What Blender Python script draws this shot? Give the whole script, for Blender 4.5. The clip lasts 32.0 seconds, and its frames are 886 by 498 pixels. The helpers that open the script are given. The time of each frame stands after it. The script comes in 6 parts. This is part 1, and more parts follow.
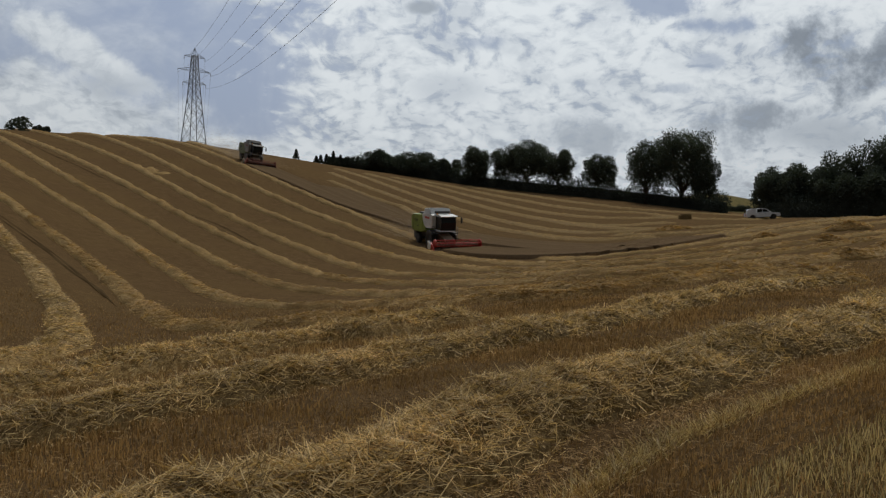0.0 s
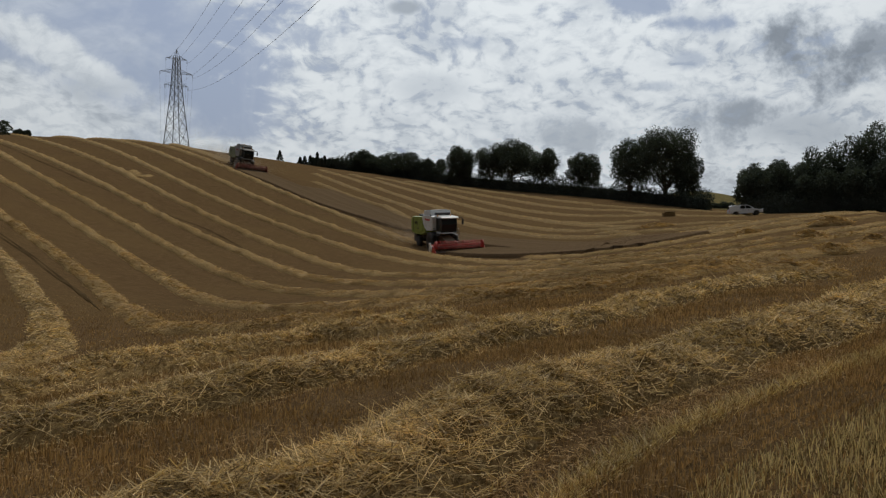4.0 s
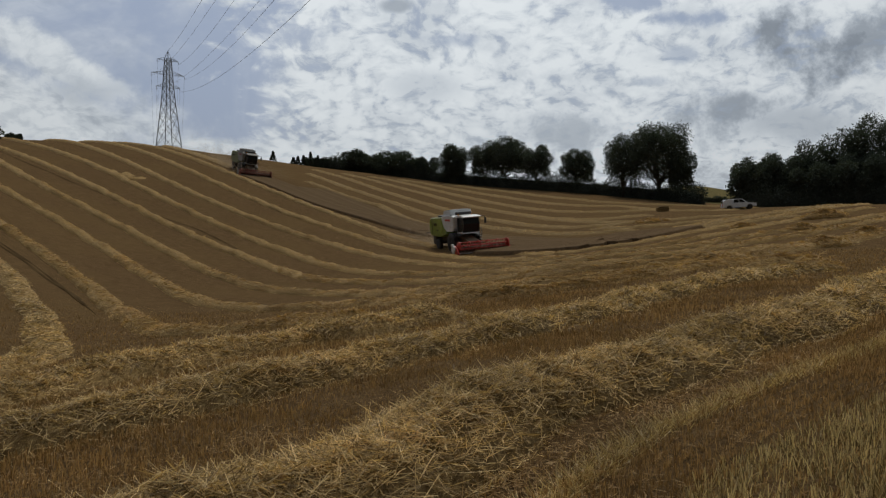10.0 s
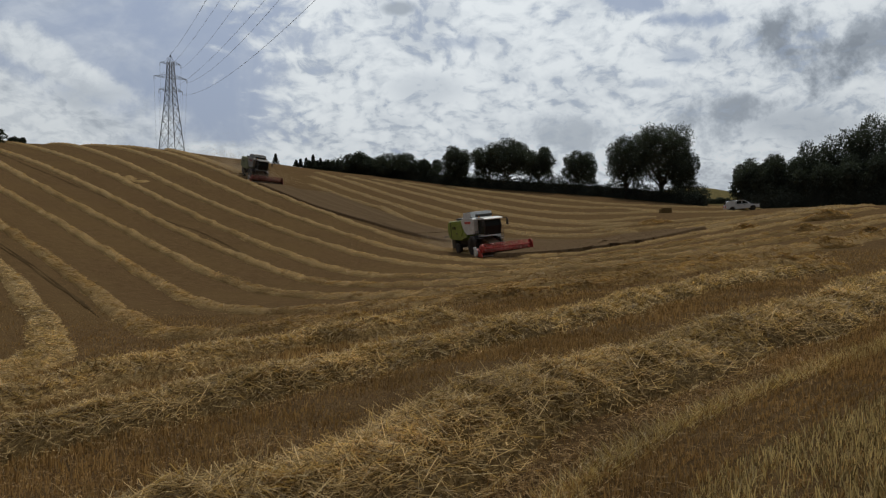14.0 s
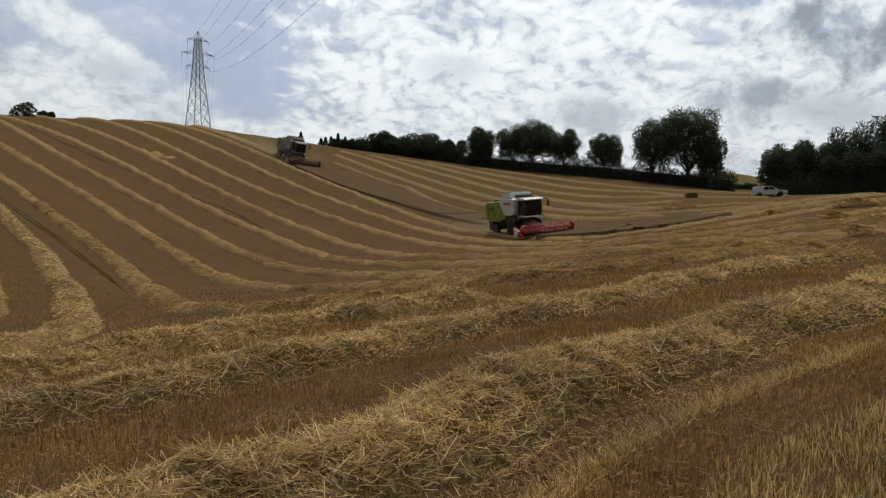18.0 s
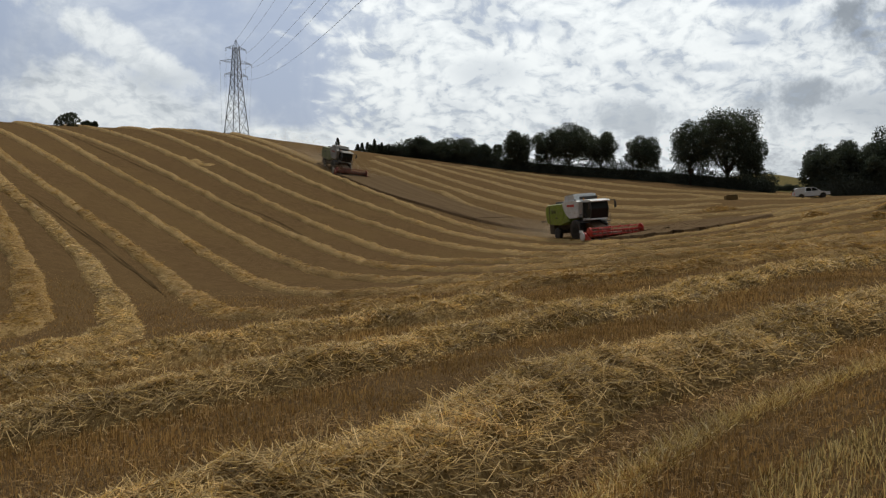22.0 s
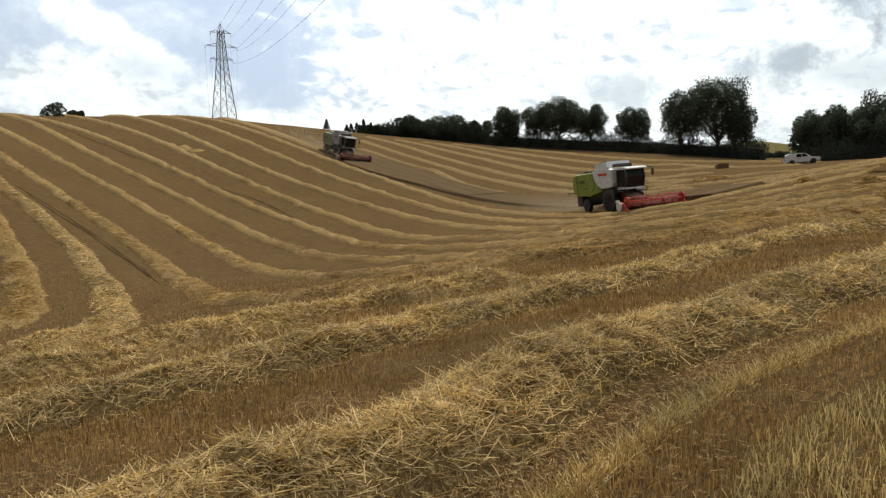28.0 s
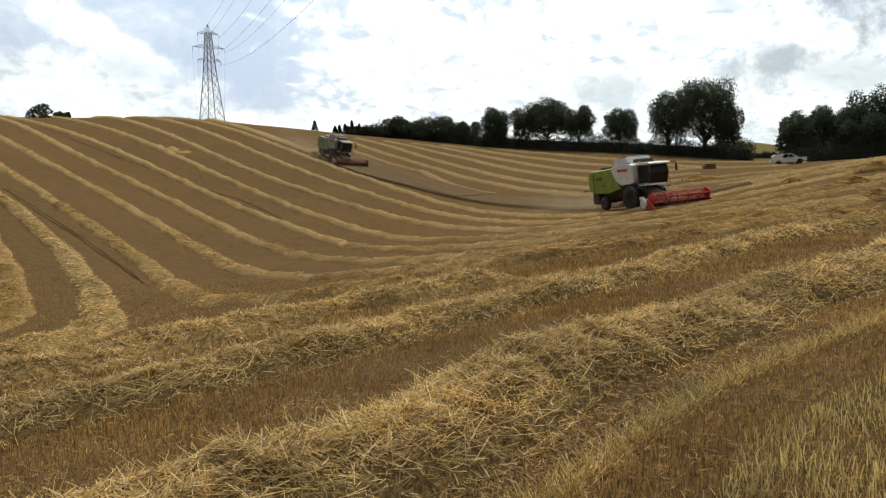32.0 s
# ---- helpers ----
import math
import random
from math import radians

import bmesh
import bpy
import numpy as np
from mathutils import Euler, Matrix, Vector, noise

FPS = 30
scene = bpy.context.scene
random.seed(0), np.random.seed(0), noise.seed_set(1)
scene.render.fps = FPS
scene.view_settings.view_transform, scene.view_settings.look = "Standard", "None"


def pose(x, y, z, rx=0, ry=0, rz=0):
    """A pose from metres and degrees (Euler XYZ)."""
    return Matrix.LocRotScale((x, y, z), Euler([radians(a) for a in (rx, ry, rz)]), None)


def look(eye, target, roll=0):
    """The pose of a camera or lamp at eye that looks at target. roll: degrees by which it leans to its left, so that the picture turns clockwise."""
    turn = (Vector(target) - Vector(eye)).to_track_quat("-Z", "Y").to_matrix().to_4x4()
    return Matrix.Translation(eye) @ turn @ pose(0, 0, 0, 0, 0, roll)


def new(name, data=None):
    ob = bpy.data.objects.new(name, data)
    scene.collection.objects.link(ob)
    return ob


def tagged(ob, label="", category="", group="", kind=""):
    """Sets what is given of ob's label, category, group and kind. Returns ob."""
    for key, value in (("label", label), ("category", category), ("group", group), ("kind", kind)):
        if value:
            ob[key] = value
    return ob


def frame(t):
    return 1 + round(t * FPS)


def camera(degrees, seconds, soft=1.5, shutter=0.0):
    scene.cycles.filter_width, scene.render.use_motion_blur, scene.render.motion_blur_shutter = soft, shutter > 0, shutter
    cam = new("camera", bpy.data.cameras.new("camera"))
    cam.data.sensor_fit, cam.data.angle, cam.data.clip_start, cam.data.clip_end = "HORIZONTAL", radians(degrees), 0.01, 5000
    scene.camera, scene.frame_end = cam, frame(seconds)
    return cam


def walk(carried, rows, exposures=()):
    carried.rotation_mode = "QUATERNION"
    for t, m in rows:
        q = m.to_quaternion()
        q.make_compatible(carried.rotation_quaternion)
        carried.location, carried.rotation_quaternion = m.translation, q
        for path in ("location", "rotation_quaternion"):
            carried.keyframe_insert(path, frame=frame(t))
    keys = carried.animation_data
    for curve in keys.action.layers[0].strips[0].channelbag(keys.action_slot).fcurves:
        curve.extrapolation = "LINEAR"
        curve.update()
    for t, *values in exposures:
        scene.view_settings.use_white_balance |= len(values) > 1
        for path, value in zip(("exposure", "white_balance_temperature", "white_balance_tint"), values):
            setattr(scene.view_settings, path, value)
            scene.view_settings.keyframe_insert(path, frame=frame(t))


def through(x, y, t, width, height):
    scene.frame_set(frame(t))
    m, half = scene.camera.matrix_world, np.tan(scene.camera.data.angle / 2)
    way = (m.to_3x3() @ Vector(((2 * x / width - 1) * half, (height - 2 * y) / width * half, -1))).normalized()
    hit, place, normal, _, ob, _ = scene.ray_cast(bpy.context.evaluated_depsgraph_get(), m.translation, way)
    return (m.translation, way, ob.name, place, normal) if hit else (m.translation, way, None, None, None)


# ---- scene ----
EYE = (0.0, 0.0, 1.6)
# seconds and the camera's three angles, hand-held on one spot
PATH = [
    (0, 87.718, -1.629, 1.286), (0.5, 87.680, -1.671, 1.022), (1, 87.615, -1.752, 0.802), (1.5, 87.673, -1.848, 0.495), (2, 87.956, -1.676, 0.182),
    (2.5, 88.111, -1.372, -0.050), (3, 88.000, -1.049, 0.126), (3.5, 87.732, -1.001, 0.281), (5.5, 87.734, -0.820, 0.107),
    (6, 87.766, -0.727, 0.021), (6.5, 87.801, -0.606, 0.123), (7, 87.694, -0.608, 0.086), (7.5, 87.483, -0.734, -0.062), (8, 87.384, -0.653, -0.131),
    (8.5, 87.449, -0.523, -0.224), (9, 87.569, -0.361, -0.320), (9.5, 87.611, -0.242, -0.186), (10, 87.608, -0.189, -0.111),
    (10.5, 87.498, -0.253, -0.129), (11, 87.405, -0.261, -0.108), (11.5, 87.465, -0.126, -0.030), (12, 87.603, -0.140, -0.244),
    (12.5, 87.711, -0.108, -0.177), (13, 87.876, 0.000, 0.000), (13.5, 87.915, 0.028, -0.033), (14, 87.758, -0.002, 0.067),
    (14.5, 87.617, -0.041, 0.108), (16.5, 87.897, 0.641, 0.633), (17, 87.542, 0.832, 1.080), (17.5, 86.855, 0.488, 1.352),
    (18, 86.448, -1.000, 1.660), (18.5, 85.970, -1.830, 2.028), (19, 86.512, -1.256, 2.389), (19.5, 87.130, -1.049, 2.702),
    (20, 87.342, -1.204, 2.956), (20.5, 87.231, -1.474, 3.018), (21, 86.896, -1.388, 3.188), (21.5, 86.743, -1.168, 3.728),
    (22, 86.723, -0.466, 4.093), (22.5, 86.569, 0.381, 4.399), (23, 86.206, 0.536, 4.222), (23.5, 85.822, 0.571, 4.160), (24, 85.769, 0.694, 3.990),
    (24.5, 85.780, 0.629, 3.677), (25, 85.767, 0.602, 3.546), (25.5, 85.787, 0.604, 3.399), (27.5, 85.424, 1.425, 3.629),
    (28, 85.254, 1.436, 3.510), (28.5, 85.221, 1.362, 3.351), (29, 85.258, 1.462, 3.443), (29.5, 85.242, 1.690, 3.679), (30, 85.235, 1.728, 3.589),
    (30.5, 85.215, 1.738, 3.312), (31, 85.122, 1.680, 3.071), (31.5, 85.183, 1.578, 2.939), (32, 85.305, 1.554, 2.746),
]
cam = camera(54.87, 32.0, soft=1.28)
walk(cam, [(t, pose(*EYE, a, b, c)) for t, a, b, c in PATH], exposures=[(0.0, -0.74, 6180, 10), (6.0, -0.69, 6200, 10), (11.0, -0.75, 6200, 10), (14.5, -0.70, 6200, 10), (16.5, -0.74, 6220, 10), (17.5, -0.55, 6300, 10), (18.2, -0.24, 6320, 10), (18.8, 0.04, 6350, 10), (19.3, -0.06, 6350, 10), (20.0, -0.37, 6380, 10), (23.0, -0.36, 6380, 9), (24.2, -0.10, 6400, 8), (25.5, 0.04, 6400, 6), (28.0, 0.25, 6430, 6), (29.0, 0.32, 6500, 6), (30.0, 0.25, 6500, 6), (32.0, 0.27, 6480, 6)])

# ---- light: backlit midday sky, broken cloud ----
SUN_AZ, SUN_EL = radians(2.0), radians(52.0)
SUN_DIR = Vector((math.sin(SUN_AZ) * math.cos(SUN_EL), math.cos(SUN_AZ) * math.cos(SUN_EL), math.sin(SUN_EL)))
sun = new("sun", bpy.data.lights.new("sun", "SUN"))
sun.data.energy, sun.data.angle, sun.data.color = 2.1, radians(2.0), (1.0, 0.90, 0.75)
sun.matrix_world = look((0, 0, 60), Vector((0, 0, 60)) - SUN_DIR)


class Nodes:
    """Small helper to wire shader nodes."""

    def __init__(self, tree):
        self.t = tree
        tree.nodes.clear()

    def put(self, kind, ins=None, **props):
        n = self.t.nodes.new(kind)
        for k, v in props.items():
            setattr(n, k, v)
        for k, v in (ins or {}).items():
            self.link(v, n.inputs[k])
        return n

    def link(self, v, sock):
        if isinstance(v, bpy.types.NodeSocket):
            self.t.links.new(v, sock)
        else:
            sock.default_value = v

    def math(self, op, a, b=0.0, c=None, clamp=False):
        n = self.put("ShaderNodeMath", operation=op, use_clamp=clamp)
        self.link(a, n.inputs[0])
        self.link(b, n.inputs[1])
        if c is not None:
            self.link(c, n.inputs[2])
        return n.outputs[0]

    def ramp(self, x, lo, hi, a=0.0, b=1.0):
        n = self.put("ShaderNodeMapRange", {0: x, 1: lo, 2: hi, 3: a, 4: b}, interpolation_type="SMOOTHSTEP")
        return n.outputs[0]

    def mix(self, f, a, b, blend="MIX"):
        n = self.put("ShaderNodeMix", data_type="RGBA", blend_type=blend)
        self.link(f, n.inputs[0])
        self.link(a, n.inputs[6])
        self.link(b, n.inputs[7])
        return n.outputs[2]

    def noise(self, vec, scale, detail=4.0, rough=0.55, lac=2.0, distort=0.0):
        n = self.put("ShaderNodeTexNoise", {"Scale": scale, "Detail": detail, "Roughness": rough, "Lacunarity": lac, "Distortion": distort})
        if vec is not None:
            self.link(vec, n.inputs["Vector"])
        return n.outputs["Fac"]


def make_sky():
    world = bpy.data.worlds.new("sky")
    scene.world = world
    world.use_nodes = True
    n = Nodes(world.node_tree)
    sky = n.put("ShaderNodeTexSky", sky_type="NISHITA", sun_disc=False, sun_elevation=SUN_EL, sun_rotation=SUN_AZ,
                dust_density=2.0, altitude=100.0)
    d = n.put("ShaderNodeTexCoord").outputs["Generated"]
    x, y, z = n.put("ShaderNodeSeparateXYZ", {0: d}).outputs
    up = n.math("ADD", n.math("MAXIMUM", z, 0.0), 0.42)
    flat = n.put("ShaderNodeCombineXYZ", {0: n.math("DIVIDE", x, up), 1: n.math("MULTIPLY", n.math("DIVIDE", y, up), 0.85), 2: 0.0}).outputs[0]
    ahead = n.math("MAXIMUM", y, 0.02)
    u, v = n.math("DIVIDE", x, ahead), n.math("DIVIDE", z, ahead)
    uv = n.put("ShaderNodeCombineXYZ", {0: u, 1: v, 2: 1.7}).outputs[0]
    wob = n.noise(uv, 16.0, 6.0, 0.62)
    wobble = n.math("SUBTRACT", wob, 0.5)

    def bank(px, py, wide, tall, soft=0.5, ragged=1.6):
        """How deep a direction lies in a cloud bank about that bearing and height."""
        a = n.math("DIVIDE", n.math("SUBTRACT", u, (px - 784) / 1510), wide / 1510)
        b = n.math("DIVIDE", n.math("SUBTRACT", v, (385 - py) / 1510), tall / 1510)
        r = n.math("SQRT", n.math("ADD", n.math("MULTIPLY", a, a), n.math("MULTIPLY", b, b)))
        r = n.math("ADD", r, n.math("MULTIPLY", wobble, ragged))
        return n.ramp(r, 1.0 - soft, 1.0 + soft, 1.0, 0.0)

    def join(*banks):
        out = banks[0]
        for b in banks[1:]:
            out = n.math("MAXIMUM", out, b)
        return out

    # mackerel cloudlets with small gaps, over a broader weave
    bent = n.put("ShaderNodeVectorMath", {0: flat, 1: n.put("ShaderNodeVectorMath", {0: n.put("ShaderNodeTexNoise", {"Vector": flat, "Scale": 6.0, "Detail": 4.0}).outputs["Color"], 1: (0.12, 0.12, 0.0)}, operation="MULTIPLY").outputs[0]}, operation="ADD").outputs[0]
    cell = n.put("ShaderNodeTexVoronoi", {"Vector": bent, "Scale": 34.0, "Smoothness": 1.0}, feature="SMOOTH_F1").outputs["Distance"]
    puff = n.ramp(cell, 0.60, 0.10)
    fine = n.noise(bent, 30.0, 8.0, 0.60)
    weave = n.noise(flat, 6.5, 5.0, 0.58)
    cover = n.math("ADD", n.math("ADD", n.math("MULTIPLY", puff, 0.10), n.math("MULTIPLY", fine, 0.62)), n.math("MULTIPLY", weave, 0.40))
    sheet = n.ramp(cover, 0.37, 0.53, 0.30, 1.0)
    # a thin blue-grey veil to the left, with its edge slanting
    slant = n.math("ADD", n.math("ADD", u, n.math("MULTIPLY", v, 0.35)), n.math("ADD", n.math("MULTIPLY", n.math("SUBTRACT", n.noise(uv, 7.0, 5.0, 0.6), 0.5), 0.34), n.math("MULTIPLY", n.math("SUBTRACT", cover, 0.55), 0.45)))
    veil = n.ramp(slant, -0.060, -0.200)
    wisps = n.ramp(n.noise(uv, 5.0, 5.0, 0.6, distort=0.8), 0.42, 0.72, 0.0, 0.5)
    amount = n.math("ADD", n.math("MULTIPLY", sheet, n.math("SUBTRACT", 1.0, veil)), n.math("MULTIPLY", wisps, veil))
    # heaped banks low over the hill
    along = n.math("ADD", n.math("MULTIPLY", n.math("SUBTRACT", u, -0.463), 0.87), n.math("MULTIPLY", n.math("SUBTRACT", v, 0.185), -0.49))
    across = n.math("ADD", n.math("MULTIPLY", n.math("SUBTRACT", u, -0.463), 0.49), n.math("MULTIPLY", n.math("SUBTRACT", v, 0.185), 0.87))
    a, b = n.math("DIVIDE", along, 0.125), n.math("DIVIDE", across, 0.022)
    plume = n.math("ADD", n.math("SQRT", n.math("ADD", n.math("MULTIPLY", a, a), n.math("MULTIPLY", b, b))), n.math("MULTIPLY", wobble, 2.4))
    heap = join(n.ramp(plume, 0.55, 1.45, 0.95, 0.0), bank(20, 200, 150, 62, 0.40, 2.2), bank(150, 240, 190, 55, 0.45, 1.8), bank(480, 290, 210, 36, 0.3, 1.6), bank(330, 285, 150, 30, 0.4, 1.8), n.ramp(v, 0.055, 0.035))
    amount = n.math("MAXIMUM", amount, heap)
    hole = join(bank(1120, 10, 60, 28, 0.5, 5.0), bank(1200, 42, 70, 14, 0.6, 5.0), n.math("MULTIPLY", bank(1205, 105, 26, 12, 0.6, 4.5), 0.6), n.math("MULTIPLY", bank(1140, 152, 30, 8, 0.6, 4.0), 0.55), n.math("MULTIPLY", bank(795, 82, 34, 12, 0.6, 4.5), 0.6))
    amount = n.math("MULTIPLY", amount, n.math("SUBTRACT", 1.0, n.math("MULTIPLY", hole, 0.92)))
    # thick grey bellies
    belly = join(bank(1420, 92, 110, 50, 0.75, 5.0), n.math("MULTIPLY", bank(1530, 80, 90, 40, 0.75, 5.0), 0.85), n.math("MULTIPLY", bank(1292, 205, 80, 46, 0.75, 5.0), 0.85),
                 n.math("MULTIPLY", bank(1400, 225, 120, 34, 0.6, 1.5), 0.5), n.math("MULTIPLY", bank(1010, 245, 90, 28, 0.75, 4.5), 0.6), n.math("MULTIPLY", bank(705, 22, 34, 14, 0.5, 1.3), 0.75),
                 n.math("MULTIPLY", bank(150, 175, 70, 22, 0.75, 4.0), 0.4), n.math("MULTIPLY", bank(760, 165, 60, 26, 0.6, 1.4), 0.3))
    fleck = n.math("MULTIPLY", n.ramp(n.math("ADD", n.math("MULTIPLY", puff, 0.15), n.math("MULTIPLY", fine, 0.85)), 0.56, 0.30), 0.30)
    soft = n.math("MULTIPLY", n.ramp(weave, 0.56, 0.34), 0.30)
    shade = n.math("MAXIMUM", n.math("ADD", fleck, soft), n.math("ADD", n.math("MULTIPLY", belly, 0.95), n.math("MULTIPLY", fleck, 0.2)))
    # cloud glows towards the sun and greys away from it
    cosun = n.put("ShaderNodeVectorMath", {0: d, 1: SUN_DIR}, operation="DOT_PRODUCT").outputs["Value"]
    glow = n.ramp(cosun, 0.0, 1.0, 0.15, 1.45)
    lit = n.math("MULTIPLY", glow, n.math("SUBTRACT", 1.0, n.math("MULTIPLY", shade, 0.66)))
    cloud = n.put("ShaderNodeCombineColor", {0: n.math("MULTIPLY", lit, n.math("SUBTRACT", 0.97, n.math("MULTIPLY", shade, 0.07))), 1: lit, 2: n.math("MULTIPLY", lit, n.math("ADD", 0.99, n.math("MULTIPLY", shade, 0.12)))}).outputs[0]
    blue = n.mix(1.0, sky.outputs[0], (0.085, 0.085, 0.085, 1), "MULTIPLY")
    haze = n.put("ShaderNodeCombineColor", {0: n.math("MULTIPLY", glow, 0.46), 1: n.math("MULTIPLY", glow, 0.53), 2: n.math("MULTIPLY", glow, 0.67)}).outputs[0]
    clear = n.mix(n.ramp(veil, 0.0, 1.0, 0.55, 0.88), blue, haze)
    col = n.mix(amount, clear, cloud)
    bg = n.put("ShaderNodeBackground", {"Color": col, "Strength": 1.0})
    n.put("ShaderNodeOutputWorld", {0: bg.outputs[0]})


make_sky()

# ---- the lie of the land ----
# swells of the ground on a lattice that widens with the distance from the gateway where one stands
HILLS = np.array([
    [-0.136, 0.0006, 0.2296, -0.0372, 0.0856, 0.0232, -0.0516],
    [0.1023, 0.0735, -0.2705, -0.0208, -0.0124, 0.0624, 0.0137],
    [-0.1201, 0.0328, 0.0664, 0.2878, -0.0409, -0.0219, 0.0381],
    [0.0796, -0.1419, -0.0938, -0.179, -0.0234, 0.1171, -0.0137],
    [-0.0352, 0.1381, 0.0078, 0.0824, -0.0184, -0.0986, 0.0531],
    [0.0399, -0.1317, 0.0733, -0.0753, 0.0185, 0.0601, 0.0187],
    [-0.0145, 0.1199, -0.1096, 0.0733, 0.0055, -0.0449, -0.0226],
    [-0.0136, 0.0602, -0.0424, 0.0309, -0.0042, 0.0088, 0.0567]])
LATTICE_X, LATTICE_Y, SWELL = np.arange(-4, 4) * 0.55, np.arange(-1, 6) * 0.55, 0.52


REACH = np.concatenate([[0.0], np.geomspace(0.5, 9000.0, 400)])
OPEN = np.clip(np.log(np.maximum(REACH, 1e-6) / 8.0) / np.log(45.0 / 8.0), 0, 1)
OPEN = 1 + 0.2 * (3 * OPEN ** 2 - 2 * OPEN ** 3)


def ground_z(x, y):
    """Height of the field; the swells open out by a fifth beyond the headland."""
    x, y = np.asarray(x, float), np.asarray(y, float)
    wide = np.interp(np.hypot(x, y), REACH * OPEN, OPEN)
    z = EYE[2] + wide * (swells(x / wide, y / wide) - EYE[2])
    # the brow rounds off a little lower, most of all above the copse end
    far = np.hypot(x, y)
    f = np.clip((far - 130.0) / 70.0, 0, 1)
    dip = np.interp(np.degrees(np.arctan2(x, y)), (-27, -18, -15, -8, -5, 0, 3, 6.5, 10, 16), (4.0, 4.0, 7.5, 8.0, 6.0, 5.8, 4.2, 2.7, 1.2, 1.0)) * 6.6e-4
    z = z - np.where(y > 0, dip * np.minimum(far, 300.0) * f * f * (3 - 2 * f), 0.0)
    # and swells up before the copse
    f = np.clip((far - 75.0) / 60.0, 0, 1)
    rise = np.interp(np.degrees(np.arctan2(x, y)), (18.8, 20.5, 22.5, 25, 31, 45), (0, 5.0, 9.0, 12.0, 12.0, 0)) * 6.6e-4
    return z + np.where(y > 0, rise * np.minimum(far, 160.0) * f * f * (3 - 2 * f), 0.0)


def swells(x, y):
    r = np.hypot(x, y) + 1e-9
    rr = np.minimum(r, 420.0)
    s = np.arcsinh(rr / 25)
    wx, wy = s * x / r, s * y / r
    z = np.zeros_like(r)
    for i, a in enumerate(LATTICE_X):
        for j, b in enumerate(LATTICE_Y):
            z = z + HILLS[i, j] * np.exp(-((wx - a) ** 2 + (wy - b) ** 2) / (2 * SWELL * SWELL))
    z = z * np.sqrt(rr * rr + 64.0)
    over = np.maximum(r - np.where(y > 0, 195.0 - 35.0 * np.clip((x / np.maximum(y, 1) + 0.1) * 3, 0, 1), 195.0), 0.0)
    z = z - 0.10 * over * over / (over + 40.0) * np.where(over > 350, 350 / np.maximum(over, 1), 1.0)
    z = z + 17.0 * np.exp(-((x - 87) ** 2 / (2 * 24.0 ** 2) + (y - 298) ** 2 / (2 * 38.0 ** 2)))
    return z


def gz(x, y):
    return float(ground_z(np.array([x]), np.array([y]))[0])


def slope_frame(x, y, heading):
    """A pose standing on the ground at x, y, its own x axis along the heading."""
    e = 0.8
    nrm = Vector((gz(x - e, y) - gz(x + e, y), gz(x, y - e) - gz(x, y + e), 2 * e)).normalized()
    f = Vector((heading[0], heading[1], 0)).normalized()
    f = (f - nrm * f.dot(nrm)).normalized()
    m = Matrix((f, nrm.cross(f), nrm)).transposed().to_4x4()
    return Matrix.Translation((x, y, gz(x, y))) @ m


# ---- materials ----
def material(name, build):
    m = bpy.data.materials.new(name)
    m.use_nodes = True
    n = Nodes(m.node_tree)
    n.put("ShaderNodeOutputMaterial", {0: build(n)})
    return m


def bump(n, h, strength=0.4, dist=0.02):
    return n.put("ShaderNodeBump", {"Height": h, "Strength": strength, "Distance": dist}).outputs[0]


def worn(name, a, b, rough=0.5, metal=0.0, scale=3.0, grain=60.0, dirt=None, coat=0.0):
    """Paint, metal or rubber whose colour wanders between a and b, with a film of dust."""
    def build(n):
        p = n.put("ShaderNodeTexCoord").outputs["Object"]
        big, small = n.noise(p, scale, 4.0), n.noise(p, grain, 3.0)
        col = n.mix(n.ramp(big, 0.35, 0.65), (*a, 1), (*b, 1))
        if dirt:
            col = n.mix(n.math("MULTIPLY", n.ramp(n.noise(p, scale * 2.3, 5.0), 0.45, 0.75), 0.55), col, (*dirt, 1))
        r = n.math("ADD", rough, n.math("MULTIPLY", n.math("SUBTRACT", small, 0.5), 0.25))
        s = n.put("ShaderNodeBsdfPrincipled", {"Base Color": col, "Roughness": r, "Metallic": metal, "Coat Weight": coat, "Normal": bump(n, small, 0.12, 0.004)})
        return s.outputs[0]
    return material(name, build)


def thin_leafy(name, dark, light, through, amount=0.35, rough=0.6, patch=0.5, gloss=0.12):
    """Straws and leaves: each piece its own tint, some light passing through."""
    def build(n):
        g = n.put("ShaderNodeNewGeometry")
        p = n.put("ShaderNodeTexCoord").outputs["Object"]
        rnd = g.outputs["Random Per Island"]
        col = n.mix(rnd, (*dark, 1), (*light, 1))
        tone = n.ramp(n.noise(p, patch, 4.0), 0.3, 0.7, 0.72, 1.15)
        col = n.mix(1.0, col, n.put("ShaderNodeCombineColor", {0: tone, 1: tone, 2: tone}).outputs[0], "MULTIPLY")
        s = n.put("ShaderNodeBsdfPrincipled", {"Base Color": col, "Roughness": rough, "Specular IOR Level": gloss})
        t = n.put("ShaderNodeBsdfTranslucent", {"Color": n.mix(1.0, col, (*through, 1), "MULTIPLY")})
        return n.put("ShaderNodeMixShader", {0: amount, 1: s.outputs[0], 2: t.outputs[0]}).outputs[0]
    return material(name, build)


